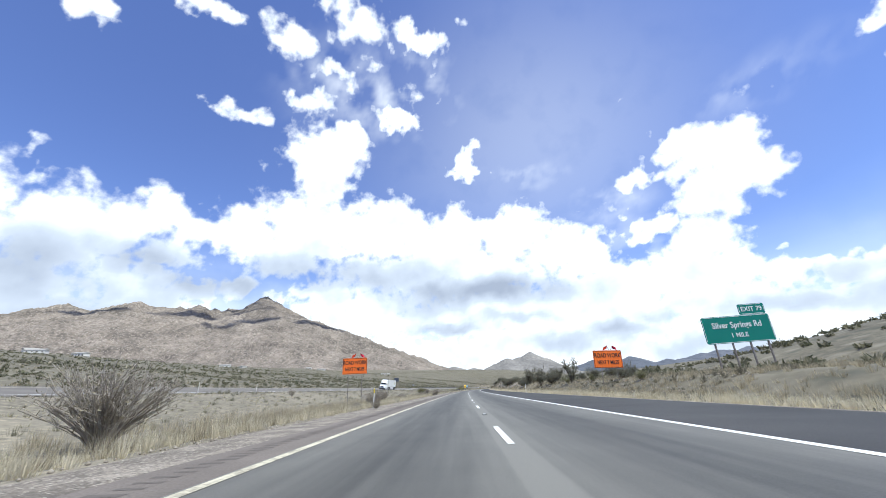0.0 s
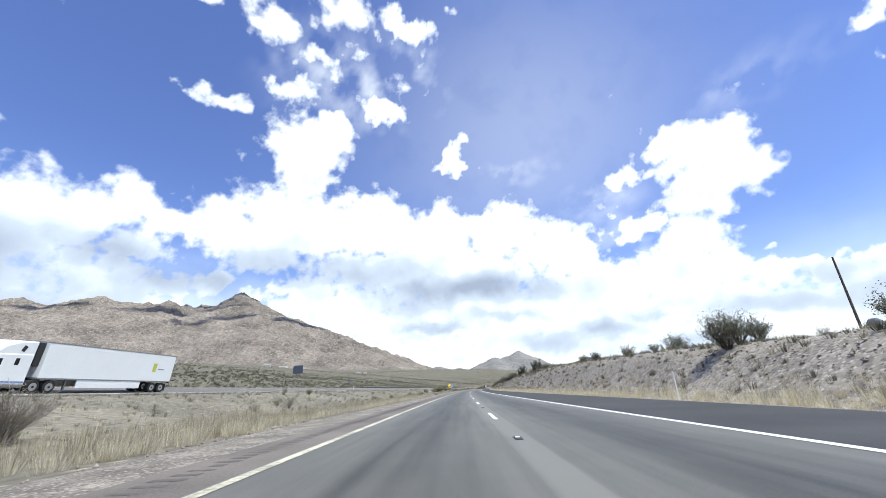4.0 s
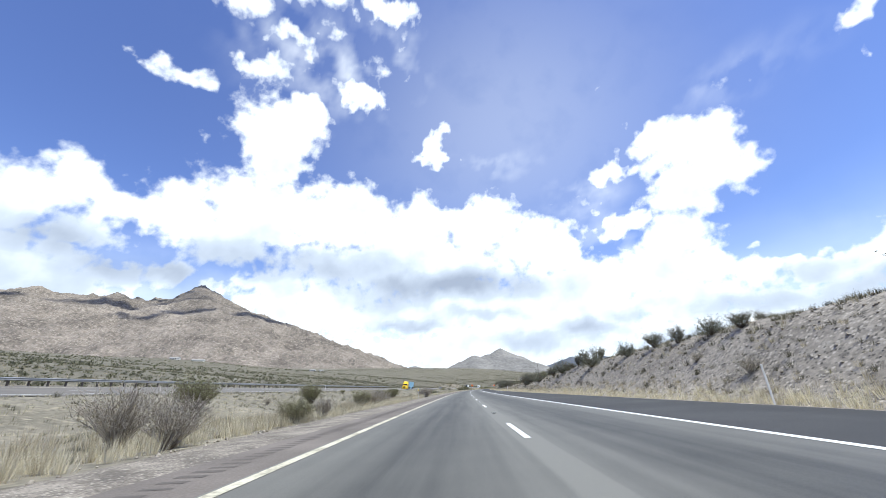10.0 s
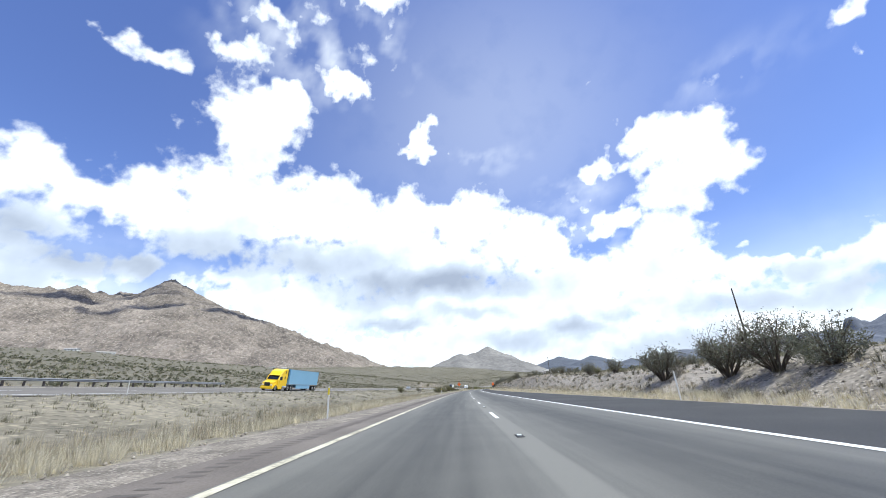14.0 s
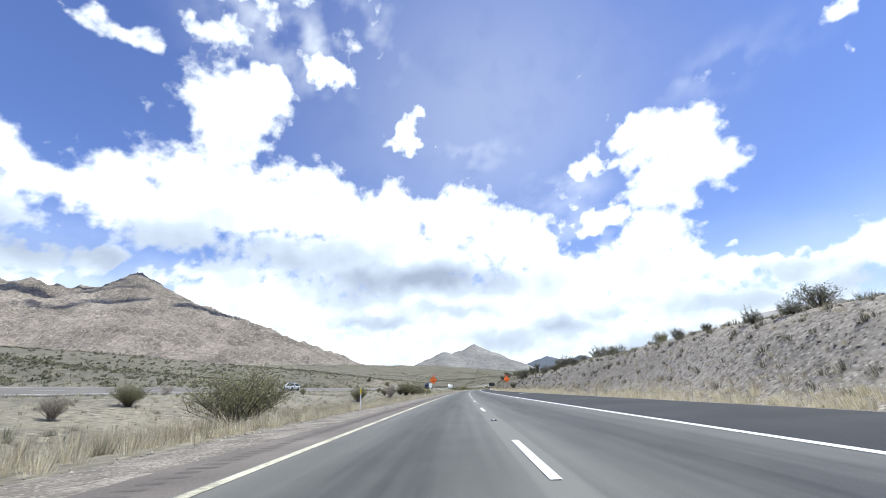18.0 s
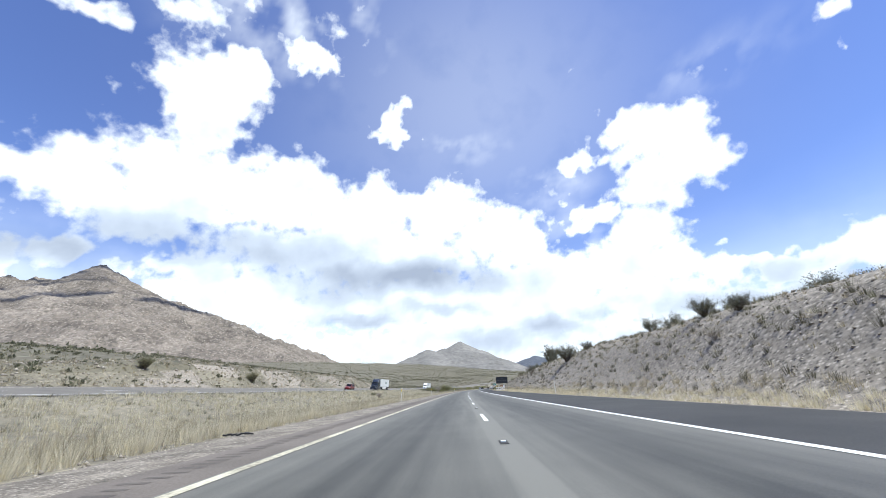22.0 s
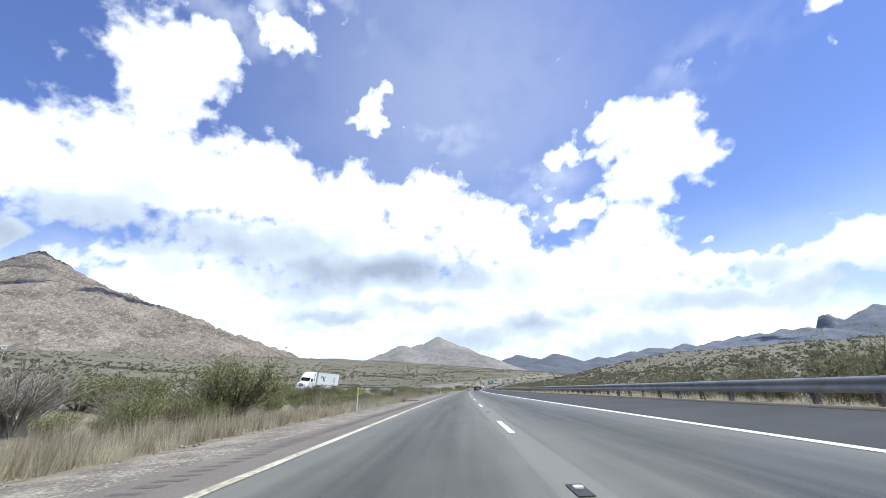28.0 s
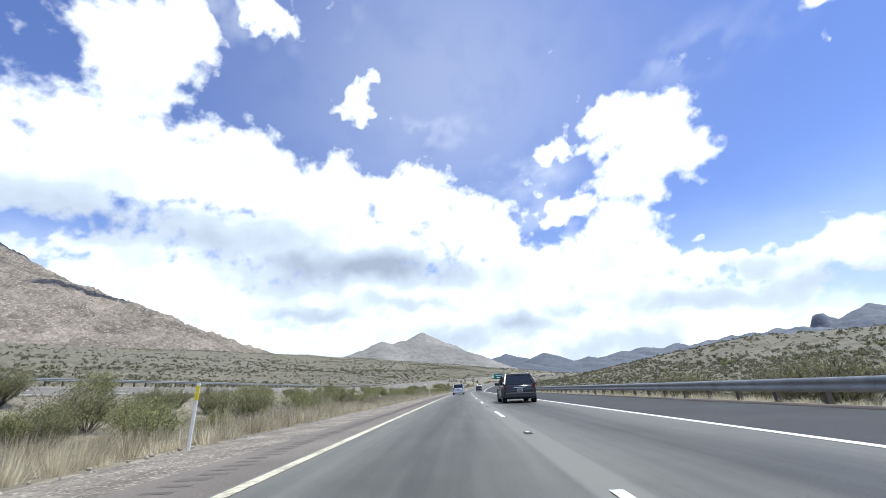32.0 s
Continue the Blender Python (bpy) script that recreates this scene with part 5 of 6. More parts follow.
def delineator(s, d, lean=0.0, flag=True):
    ob = thing("delineator_post", spot(s, d, float(ground_z(s, d))) @ pose(0, 0, 0, 0, lean, 0),
               "thin white roadside post with yellow reflector" if flag else "thin plain white roadside post", "roadside post", group="roadside posts")
    shared("blade", DELINEATOR[0], ob)
    if flag:
        shared("reflector", DELINEATOR[1], ob, "yellow reflective sheet")


for s, d, lean in ((28.2, -6.95, 3), (138.9, -6.9, 0), (217.2, -6.9, 1), (280, -6.9, 2), (343.8, -6.9, 0), (404.6, -6.9, 1), (437.7, -6.9, -3), (511.9, -6.9, 0), (592.1, -6.9, 1), (660.5, -6.9, 0), (699.4, -6.9, 2)):
    delineator(s, d, lean)
for s, d, lean in ((760, -6.95, 0), (816.3, -6.9, 2), (851.8, -6.9, 1), (892.7, -6.9, 0), (945, -6.9, 0), (996.5, -6.9, 2), (1069.7, -6.9, 3), (1111.7, -6.9, 0), (1170, -6.9, 0), (1230, -6.9, 1)):
    delineator(s, d, lean)
for s, d, lean in ((46, -31.5, 2), (59.2, -31.5, 0), (153.2, -31.5, 0), (250, -31.5, 0), (340, -31.5, 0), (440, -31.5, 1), (530, -31.5, 0), (640, -31.5, 0), (770, -31.5, 0), (850, -31.5, 0), (960, -31.5, 0)):
    delineator(s, d, lean, flag=False)
for s, d, lean in ((63.6, 8.7, 0), (160, 8.7, 0), (260, 8.7, 1), (366.6, 8.8, -2), (450, 8.7, 0), (513, 8.6, -2), (620, 8.7, 0), (739, 8.6, 0), (818, 8.8, -3)):
    delineator(s, d, lean, flag=False)


# ---- signs ----
def round_panel(bm, w, h, z, r=.12, deep=.03, y=0.0):
    pts = []
    for cx, cz, a0 in ((w / 2 - r, h / 2 - r, 0), (-w / 2 + r, h / 2 - r, 90), (-w / 2 + r, -h / 2 + r, 180), (w / 2 - r, -h / 2 + r, 270)):
        for k in range(4):
            a = radians(a0 + k * 30)
            pts.append((cx + r * math.cos(a), z + cz + r * math.sin(a)))
    front = [bm.verts.new((p[0], y, p[1])) for p in pts]
    back = [bm.verts.new((p[0], y + deep, p[1])) for p in pts]
    bm.faces.new(front), bm.faces.new(back[::-1])
    for k in range(len(pts)):
        bm.faces.new((front[k], back[k], back[(k + 1) % len(pts)], front[(k + 1) % len(pts)]))
    return bm


def flag_pair(sign, z, x=0.0):
    for side, mat in ((-1, M_ORANGE_FLAG), (1, M_PINK_FLAG)):
        fl = part("flag", rod(bm_new(), (x, .04, z - .1), (x + side * .28, .04, z + .45), .012), M_WOOD, sign, "warning flag on a thin stick")
        bm = bm_new()
        cols = 6
        grid = [[bm.verts.new((x + side * (.2 + .08 * (1 - j)) + side * i * .075, .04 + .05 * math.sin(i * 1.3 + side), z + .15 + .28 * j - i * .035)) for j in (0, 1)] for i in range(cols)]
        for i in range(cols - 1):
            bm.faces.new((grid[i][0], grid[i + 1][0], grid[i + 1][1], grid[i][1]))
        bmesh.ops.solidify(bm, geom=bm.faces[:], thickness=.006)
        part("cloth", bm, mat, fl, "small orange cloth")


def work_sign(s, d, w, h, z0, lean=0.0):
    """Orange board with two lines on two posts."""
    g = float(ground_z(s, d))
    sg = thing("road_work_sign", spot(s, d, g) @ pose(0, 0, 0, 0, lean, 0), "orange rectangular road work sign on two thin steel posts", "road sign", group="orange road work boards")
    zc = z0 + h / 2 - g
    for px in (-w * .26, w * .3):
        part("post", box(bm_new(), (px, .05, (zc + h / 2) / 2 - .2), (.06, .06, zc + h / 2 + .4 - .1), bevel=.006), M_RUSTY, sg, "thin steel post")
    face = part("panel", round_panel(bm_new(), w, h, zc, .08), M_ORANGE_SIGN, sg, "orange reflective panel")
    for a, b in (((0, -.004, zc + h / 2 - .05), (w - .1, .006, .03)), ((0, -.004, zc - h / 2 + .05), (w - .1, .006, .03)), ((-w / 2 + .05, -.004, zc), (.03, .006, h - .1)), ((w / 2 - .05, -.004, zc), (.03, .006, h - .1))):
        part("border", box(bm_new(), a, b), M_SIGN_BLACK, face)
    lettering("ROAD WORK", h * .25, M_SIGN_BLACK, face, (0, -.008, zc + h * .2), wide=.72)
    lettering("NEXT 7 MILES", h * .22, M_SIGN_BLACK, face, (0, -.008, zc - h * .2), wide=.68)
    flag_pair(sg, zc + h / 2, w * .12)


work_sign(38.8, -11.2, 2.4, 1.5, 2.68)
work_sign(36.6, 12.3, 2.5, 1.5, 2.1, 2)


def diamond_sign(s, d, zc, size, turn=0.0):
    g = float(ground_z(s, d))
    sg = thing("diamond_sign", spot(s, d, g, turn), "orange diamond road work warning sign with flags on posts", "road sign", group="orange diamond signs")
    zc -= g
    half = size / 2
    for px in (-.32, .32):
        part("post", box(bm_new(), (px, .05, (zc + .2) / 2 - .2), (.05, .05, zc + .6), bevel=.005), M_RUSTY, sg, "thin steel post")
    bm = bm_new()
    round_panel(bm, size * .7071, size * .7071, 0, .06)
    bmesh.ops.transform(bm, matrix=Matrix.Translation((0, 0, zc)) @ Matrix.Rotation(radians(45), 4, "Y"), verts=bm.verts)
    face = part("panel", bm, M_ORANGE_SIGN, sg, "orange reflective diamond panel")
    for a in (45, 135, 225, 315):
        r = half * .7071 - .06
        bm = box(bm_new(), (0, -.004, r), (size * .7071 - .14, .006, .025))
        bmesh.ops.transform(bm, matrix=Matrix.Translation((0, 0, zc)) @ Matrix.Rotation(radians(a), 4, "Y"), verts=bm.verts)
        part("border", bm, M_SIGN_BLACK, face)
    for word, dz in (("ROAD", .29), ("WORK", 0.0), ("AHEAD", -.29)):
        lettering(word, size * .1, M_SIGN_BLACK, face, (0, -.008, zc + dz * size / 1.7), wide=.95)
    flag_pair(sg, zc + half - .1, .1)


diamond_sign(760.4, -11.0, 3.85, 2.35)
diamond_sign(756.7, 10.9, 3.05, 2.0, 24)


def guide_sign():
    s, d, w, h, zb = 42.0, 28.2, 7.0, 2.75, 4.15
    g = float(ground_z(s, d))
    sg = thing("guide_sign", spot(s, d, g) @ pose(0, 0, 0, 0, -1.5, 0), "large green highway exit guide sign with white lettering on steel posts", "road sign")
    zc = zb + h / 2 - g
    for px in (-2.7, -.9, .9, 2.7):
        part("post", box(bm_new(), (px, .12, (zc + h / 2) / 2 - .3), (.14, .14, zc + h / 2 + .6), bevel=.01), M_RUSTY, sg, "steel sign post")
    face = part("panel", round_panel(bm_new(), w, h, zc, .25, .05), M_GREEN_SIGN, sg, "green reflective panel")
    tab = part("exit_tab", round_panel(bm_new(), 2.7, 1.1, zc + h / 2 + .58, .15, .05), M_GREEN_SIGN, sg, "small green exit number panel")
    tab.location = (w / 2 - 1.5, 0, 0)
    for host, ww, hh, z in ((face, w, h, zc), (tab, 2.7, 1.1, zc + h / 2 + .58)):
        for a, b in (((0, -.004, z + hh / 2 - .07), (ww - .5, .006, .045)), ((0, -.004, z - hh / 2 + .07), (ww - .5, .006, .045)), ((-ww / 2 + .07, -.004, z), (.045, .006, hh - .5)), ((ww / 2 - .07, -.004, z), (.045, .006, hh - .5))):
            part("border", box(bm_new(), a, b), M_SIGN_WHITE, host, "white border line")
    lettering("Silver Springs Rd", .62, M_SIGN_WHITE, face, (0, -.012, zc + .42), wide=.88)
    lettering("1 MILE", .46, M_SIGN_WHITE, face, (0, -.012, zc - .62))
    lettering("EXIT 79", .48, M_SIGN_WHITE, tab, (0, -.012, zc + h / 2 + .58))


guide_sign()


def plain_sign(name, s, d, w, h, z0, mat, label, turn=0.0, bars_mat=None, posts=(-.5, .5)):
    """A small far sign whose words cannot be read."""
    g = float(ground_z(s, d))
    sg = thing(name, spot(s, d, g, turn), label, "road sign")
    for px in posts:
        part("post", box(bm_new(), (px * w * .6, .06, (z0 + h) / 2 - .2), (.09, .09, z0 + h + .4), bevel=.008), M_RUSTY, sg, "steel post")
    face = part("panel", round_panel(bm_new(), w, h, z0 + h / 2, min(.12, h / 6)), mat, sg)
    if bars_mat:
        for k, ww in enumerate((.66, .5)):
            part("text_bar", box(bm_new(), (0, -.006, z0 + h * (.66 - .34 * k)), (w * ww, .008, h * .14)), bars_mat, face, "plain bar in place of words")


plain_sign("exit_sign", 1243, 8.8, 3.3, 1.8, 3.5, M_GREEN_SIGN, "green exit sign far off beside the curve", 0, M_SIGN_WHITE)
plain_sign("mile_marker", 1085.7, 24, .4, .9, 1.9, M_GREEN_SIGN, "small green mile marker on a single post", 0, M_SIGN_WHITE, (0,))
plain_sign("sign_back", 256.0, -50, 2.9, 2.3, 3.9, M_SIGN_BACK, "bare blue-grey metal back of a large road sign on posts", 0, None, (-.75, 0, .75))
plain_sign("sign_back", 300, -47.5, 1.4, 1.0, 1.9, M_ALU, "bare metal back of a small road sign", 0, None)


# ---- message board and barricades ----
def message_board(s, d):
    g = float(ground_z(s, d))
    mb = thing("message_board", spot(s, d, g, -4), "dark electronic message board on a faded orange trailer", "message board")
    part("trailer_frame", box(box(bm_new(), (0, 0, .62), (1.5, 2.6, .12), bevel=.02), (0, -1.7, .55), (.12, 1.6, .1)), M_TRAILER_ORANGE, mb, "orange steel trailer frame")
    part("battery_box", box(bm_new(), (-.45, .1, .98), (.5, 1.5, .6), bevel=.03), M_TRAILER_ORANGE, mb)
    part("control_box", box(bm_new(), (.5, -.3, .95), (.4, .8, .55), bevel=.03), M_SIGN_WHITE, mb, "pale control cabinet")
    part("mast", box(bm_new(), (0, .3, 1.3), (.2, .2, 1.3), bevel=.02), M_TRAILER_ORANGE, mb, "square orange mast")
    for x in (-.82, .82):
        wh = part("wheel", rod(bm_new(), (x - .1, .2, .36), (x + .1, .2, .36), .36, sides=18), M_TYRE, mb, "black tyre")
        part("rim", rod(bm_new(), (x - .11, .2, .36), (x + .11, .2, .36), .2, sides=14), M_RIM, wh, "white steel rim")
        part("fender", box(bm_new(), (x, .2, .78), (.28, .9, .05), bevel=.01), M_TRAILER_ORANGE, mb)
    for x, y in ((-.7, 1.3), (.7, 1.3), (-.7, -1.2), (.7, -1.2)):
        part("jack", rod(bm_new(), (x, y, 0), (x, y, .7), .035), M_RUSTY, mb, "support jack")
    face = part("display", box(bm_new(), (0, .1, 2.7), (3.5, .22, 1.9), bevel=.03), M_LED_OFF, mb, "black display face")
    for a, b in (((0, .08, 3.67), (3.6, .3, .06)), ((0, .08, 1.73), (3.6, .3, .06)), ((-1.77, .08, 2.7), (.06, .3, 1.95)), ((1.77, .08, 2.7), (.06, .3, 1.95))):
        part("frame_bar", box(bm_new(), a, b, bevel=.01), M_BLACK, face)
    for k, (x, w) in enumerate(((-1.35, .5), (-.6, .35), (.1, .3), (.75, .5), (1.45, .4))):
        part("text_bar", box(bm_new(), (x * .85, -.018, 2.65), (w * .6, .01, .32)), M_LED_DIM, face, "plain bar in place of words")
    part("text_bar", box(bm_new(), (.0, -.018, 3.3), (.5, .01, .2)), M_LED_DIM, face, "plain bar in place of words")


message_board(906.1, 10.4)


def barricade_parts():
    ob = thing("barricade", Matrix.Identity(4), "folding barricade with orange and white striped boards", "barricade", group="striped barricades")
    for y, sgn in ((-.38, 1), (.38, -1)):
        for x in (-.34, .34):
            part("leg", box(bm_new(), (x, y / 2, .72), (.045, .045, 1.5), (sgn * -15, 0, 0), bevel=.005), M_POST_WHITE, ob, "pale thin leg")
        for z, yy in ((1.2, y * .2), (.48, y * .68)):
            bd = part("board", box(bm_new(), (0, yy + (-.03 if y < 0 else .03), z), (.8, .025, .28), (sgn * -15, 0, 0), bevel=.005), M_SIGN_WHITE, ob, "white striped board")
            for k in range(4):
                bm = bm_new()
                x0 = -.395 + k * .195
                off = -.018 if y < 0 else .018
                tilt = math.tan(radians(15)) * -sgn
                quad = [(x0, -.13), (x0 + .1, -.13), (x0 + .2, .13), (x0 + .1, .13)]
                fr = [bm.verts.new((px, yy + (-.03 if y < 0 else .03) + off - tilt * -pz, z + pz)) for px, pz in quad]
                bk = [bm.verts.new((px, yy + (-.03 if y < 0 else .03) + off * .2 - tilt * -pz, z + pz)) for px, pz in quad]
                bm.faces.new(fr), bm.faces.new(bk[::-1])
                for q in range(4):
                    bm.faces.new((fr[q], bk[q], bk[(q + 1) % 4], fr[(q + 1) % 4]))
                part("stripe", bm, M_STRIPE_ORANGE, bd, "orange slanted stripe")
    part("lamp", rod(bm_new(), (-.3, 0, 1.46), (-.3, 0, 1.6), .06, sides=12), M_YELLOW, ob, "amber warning lamp")
    return ob


barricade = barricade_parts()
places = ((886.8, 9.3, 8), (889.6, 9.3, -12), (892.9, 9.3, 5), (896.9, 9.3, -8), (901.2, 9.3, 12), (903.5, 9.3, -5), (907.0, 9.3, 8), (911.7, 9.3, -10), (915.5, 9.3, 14))
barricade.matrix_basis = spot(places[0][0], places[0][1], -.07, places[0][2]) @ Matrix.Scale(.84, 4)
for s, d, turn in places[1:]:
    copy_thing(barricade, spot(s, d, -.07, turn))
for k, (s, d, turn) in enumerate(places):
    bag = thing("sandbag", spot(s + .2, d + .1, -.06, turn * 3), "pale sagging sandbag at the foot of a barricade", "sandbag", group="sandbags")
    bm = bm_new()
    bmesh.ops.create_uvsphere(bm, u_segments=12, v_segments=8, radius=.5)
    for v in bm.verts:
        v.co = Vector((v.co.x * .85, v.co.y * .55, max(v.co.z, -.22) * .3 + .07)) + Vector((0, 0, .02 * math.sin(v.co.x * 9 + k)))
    part("sack", bm, M_SANDBAG, bag, smooth=True)
    part("tie", rod(bm_new(), (.38, 0, .08), (.5, 0, .1), .05, .03), M_SANDBAG, bag, "gathered neck of the sack")


# ---- vehicles ----
def wheel(host, x, y, r, w, rim=M_RIM):
    tyre = part("wheel", rod(bm_new(), (x - w / 2, y, r), (x + w / 2, y, r), r, sides=24), M_TYRE, host, "black rubber tyre")
    part("rim", rod(bm_new(), (x - w / 2 - .012, y, r), (x + w / 2 + .012, y, r), r * .6, sides=16), rim, tyre, "bright metal rim")
    part("hub", rod(bm_new(), (x - w / 2 - .03, y, r), (x + w / 2 + .03, y, r), r * .2, sides=10), M_BLACK, tyre)


def semi(s_front, d, paint, box_mat, label, grille=M_CHROME, mark=None, guard=False, reefer=True):
    """Tractor and box trailer facing the oncoming way; the origin lies under the front bumper."""
    tr = thing("semi_truck", spot(s_front, d, opp_z(d) + .012, 180) @ pose(0, 0, 0, 0, -math.degrees(math.atan(OPP_TILT)), 0), label, "truck", group="trucks on the opposite carriageway")
    hood = [(-.15, .55), (-.02, .75), (-.1, 1.45), (-1.55, 1.85), (-1.75, 1.85), (-1.75, .55)]
    part("hood", slab(bm_new(), hood, -1.0, 1.0, .07), paint, tr)
    cab = [(-1.75, .6), (-1.72, 1.95), (-2.35, 2.75), (-2.5, 2.85), (-5.3, 2.95), (-5.3, .6)]
    part("cab", slab(bm_new(), cab, -1.2, 1.2, .06), paint, tr)
    fairing = [(-2.3, 2.72), (-3.1, 3.5), (-4.2, 3.9), (-5.35, 3.98), (-5.35, 2.72)]
    part("roof_fairing", slab(bm_new(), fairing, -1.15, 1.15, .09), paint, tr, "high rounded roof fairing")
    wind = part("windscreen", slab(bm_new(), [(-1.72, 2.0), (-1.69, 2.02), (-2.28, 2.74), (-2.32, 2.74)], -1.02, 1.02), M_GLASS, tr, "dark windscreen")
    part("pillar", box(bm_new(), (0, -1.98, 2.38), (.05, .02, .9), (38, 0, 0)), M_BLACK, wind)
    part("visor", box(bm_new(), (0, -2.16, 2.78), (2.0, .35, .05), (-20, 0, 0), .015), paint, tr)
    for x in (-1, 1):
        dr = part("door", box(bm_new(), (x * 1.2, -2.75, 1.65), (.03, 1.15, 1.9), bevel=.01), paint, tr)
        part("window", box(bm_new(), (x * 1.213, -2.7, 2.22), (.02, .9, .62), bevel=.008), M_GLASS, dr, "dark side window")
        part("handle", box(bm_new(), (x * 1.222, -3.2, 1.6), (.02, .16, .04)), M_BLACK, dr)
        part("sleeper_window", box(bm_new(), (x * 1.205, -4.2, 2.35), (.02, .3, .5), bevel=.008), M_GLASS, tr)
        part("fairing_vent", box(bm_new(), (x * 1.155, -4.4, 3.35), (.02, .28, .45), (20, 0, 0), .008), M_BLACK, tr)
        part("step", box(bm_new(), (x * 1.16, -2.7, .48), (.2, 1.3, .35), bevel=.03), paint, tr)
        part("fuel_tank", rod(bm_new(), (x * .98, -3.5, .68), (x * .98, -5.2, .68), .32, sides=16), M_CHROME, tr, "polished fuel tank")
        mi = part("mirror", box(bm_new(), (x * 1.42, -1.85, 2.2), (.1, .16, .6), bevel=.02), M_BLACK, tr, "tall side mirror")
        part("mirror_arm", rod(bm_new(), (x * 1.18, -1.95, 2.3), (x * 1.4, -1.85, 2.3), .02), M_BLACK, mi)
        part("headlamp", box(bm_new(), (x * .82, -.1, 1.0), (.3, .16, .2), bevel=.03), M_LAMP_CLEAR, tr, "clear headlamp")
        part("front_fender", slab(bm_new(), [(-.3, .6), (-.45, 1.05), (-.8, 1.2), (-1.35, 1.2), (-1.7, .95), (-1.75, .6), (-1.6, .6), (-1.4, .95), (-.75, .95), (-.5, .6)], x * 1.0, x * 1.2), paint, tr)
    gr = part("grille", box(bm_new(), (0, -.05, 1.12), (1.05, .1, .62), bevel=.03), grille, tr, "radiator grille")
    for k in range(5):
        part("grille_bar", box(bm_new(), (0, .005, .88 + k * .12), (.95, .02, .03)), M_BLACK, gr)
    part("bumper", box(bm_new(), (0, -.08, .5), (2.35, .3, .38), bevel=.06), M_BLACK if guard else paint, tr)
    if guard:
        for z in (.55, .85, 1.15):
            part("guard_bar", rod(bm_new(), (-.95, .22, z), (.95, .22, z), .04), M_CHROME, tr, "chrome grille guard bar")
        for x in (-.95, -.35, .35, .95):
            part("guard_upright", rod(bm_new(), (x, .22, .35), (x, .2, 1.3), .04), M_CHROME, tr)
    part("chassis", box(bm_new(), (0, -4.6, .82), (.9, 6.6, .25)), M_BLACK, tr, "black chassis rails")
    part("fifth_wheel", box(bm_new(), (0, -6.6, 1.08), (.9, 1.0, .12), bevel=.02), M_BLACK, tr)
    for y in (-1.05, -6.0, -7.3):
        for x in (-1, 1):
            wheel(tr, x * 1.02, y, .51, .3 if y > -2 else .5)
    # trailer
    part("trailer_box", box(bm_new(), (0, -13.6, 2.62), (2.58, 15.0, 2.85), bevel=.03), box_mat, tr, "long smooth trailer box")
    part("trailer_rail", box(bm_new(), (0, -13.6, 1.16), (2.6, 15.0, .1)), M_ALU, tr, "metal lower rail")
    part("top_rail", box(bm_new(), (0, -13.6, 4.03), (2.61, 15.02, .07)), M_ALU, tr)
    if reefer:
        rf = part("cooling_unit", box(bm_new(), (0, -5.82, 3.0), (2.0, .5, 1.9), bevel=.06), M_BLACK, tr, "dark cooling unit")
        part("vent", box(bm_new(), (0, -5.56, 3.3), (1.5, .03, .7)), M_ALU, rf)
    for x in (-1, 1):
        part("side_skirt", box(bm_new(), (x * 1.25, -13.2, .78), (.04, 7.2, .7), bevel=.01), box_mat, tr, "side skirt panel")
        part("landing_leg", box(bm_new(), (x * .8, -9.0, .7), (.14, .14, 1.0)), M_ALU, tr)
        part("tail_lamp", box(bm_new(), (x * 1.05, -21.12, 1.05), (.35, .06, .14)), M_LAMP_RED, tr, "red tail lamp")
        part("mud_flap", box(bm_new(), (x * .95, -20.6, .55), (.6, .03, .75)), M_BLACK, tr)
        for y in (-18.6, -19.9):
            wheel(tr, x * 1.02, y, .51, .5)
    part("underride_bar", box(bm_new(), (0, -21.05, .55), (2.2, .1, .12)), M_ALU, tr)
    part("rear_door_frame", box(bm_new(), (0, -21.1, 2.62), (2.6, .06, 2.9), bevel=.01), M_ALU, tr)
    for spec in mark or ():
        y, z, w, h, mat = spec
        for x in (-1, 1):
            part("emblem", box(bm_new(), (x * 1.296, y, z), (.008, w, h)), mat, tr, "plain coloured shape in place of a company mark")
    return tr


M_MARK_GREEN = painted("mark_green", (.08, .3, .2), 0.5)
M_MARK_GREY = painted("mark_grey", (.3, .32, .34), 0.5)
M_MARK_PALE = painted("mark_pale", (.62, .6, .58), 0.5)
M_MARK_YELLOW = painted("mark_yellow", (.6, .58, .1), 0.5)
semi(166.2, -36.8, M_WHITE_CAR, M_WHITE_CAR, "white semi truck with long white box trailer and chrome grille guard", guard=True, mark=((-18.2, 2.6, .5, .9, M_MARK_YELLOW), (-19.2, 2.45, .9, .12, M_MARK_GREY)))
semi(566.0, -36.8, M_YELLOW_CAR, M_BLUE_TRAILER, "bright yellow semi truck with pale blue box trailer", grille=M_BLACK)
semi(927.8, -36.8, M_BLUE_BLACK, M_WHITE_CAR, "dark blue-grey semi truck with white box trailer", grille=M_BLUE_BLACK,
     mark=((-14.4, 2.75, .5, .85, M_SIGN_BLACK), (-15.3, 2.7, .9, .5, M_MARK_GREY), (-16.6, 2.65, 1.3, .4, M_MARK_GREEN)))
semi(1060.5, -36.8, M_WHITE_CAR, M_WHITE_CAR, "white semi truck with white trailer bearing faint pictures", mark=((-8.3, 3.0, 1.0, .6, M_MARK_GREY), (-9.6, 2.65, .5, 1.3, M_SIGN_BLACK), (-10.5, 2.6, .6, 1.2, M_MARK_GREY), (-17.6, 2.5, 1.5, 1.3, M_MARK_PALE)))


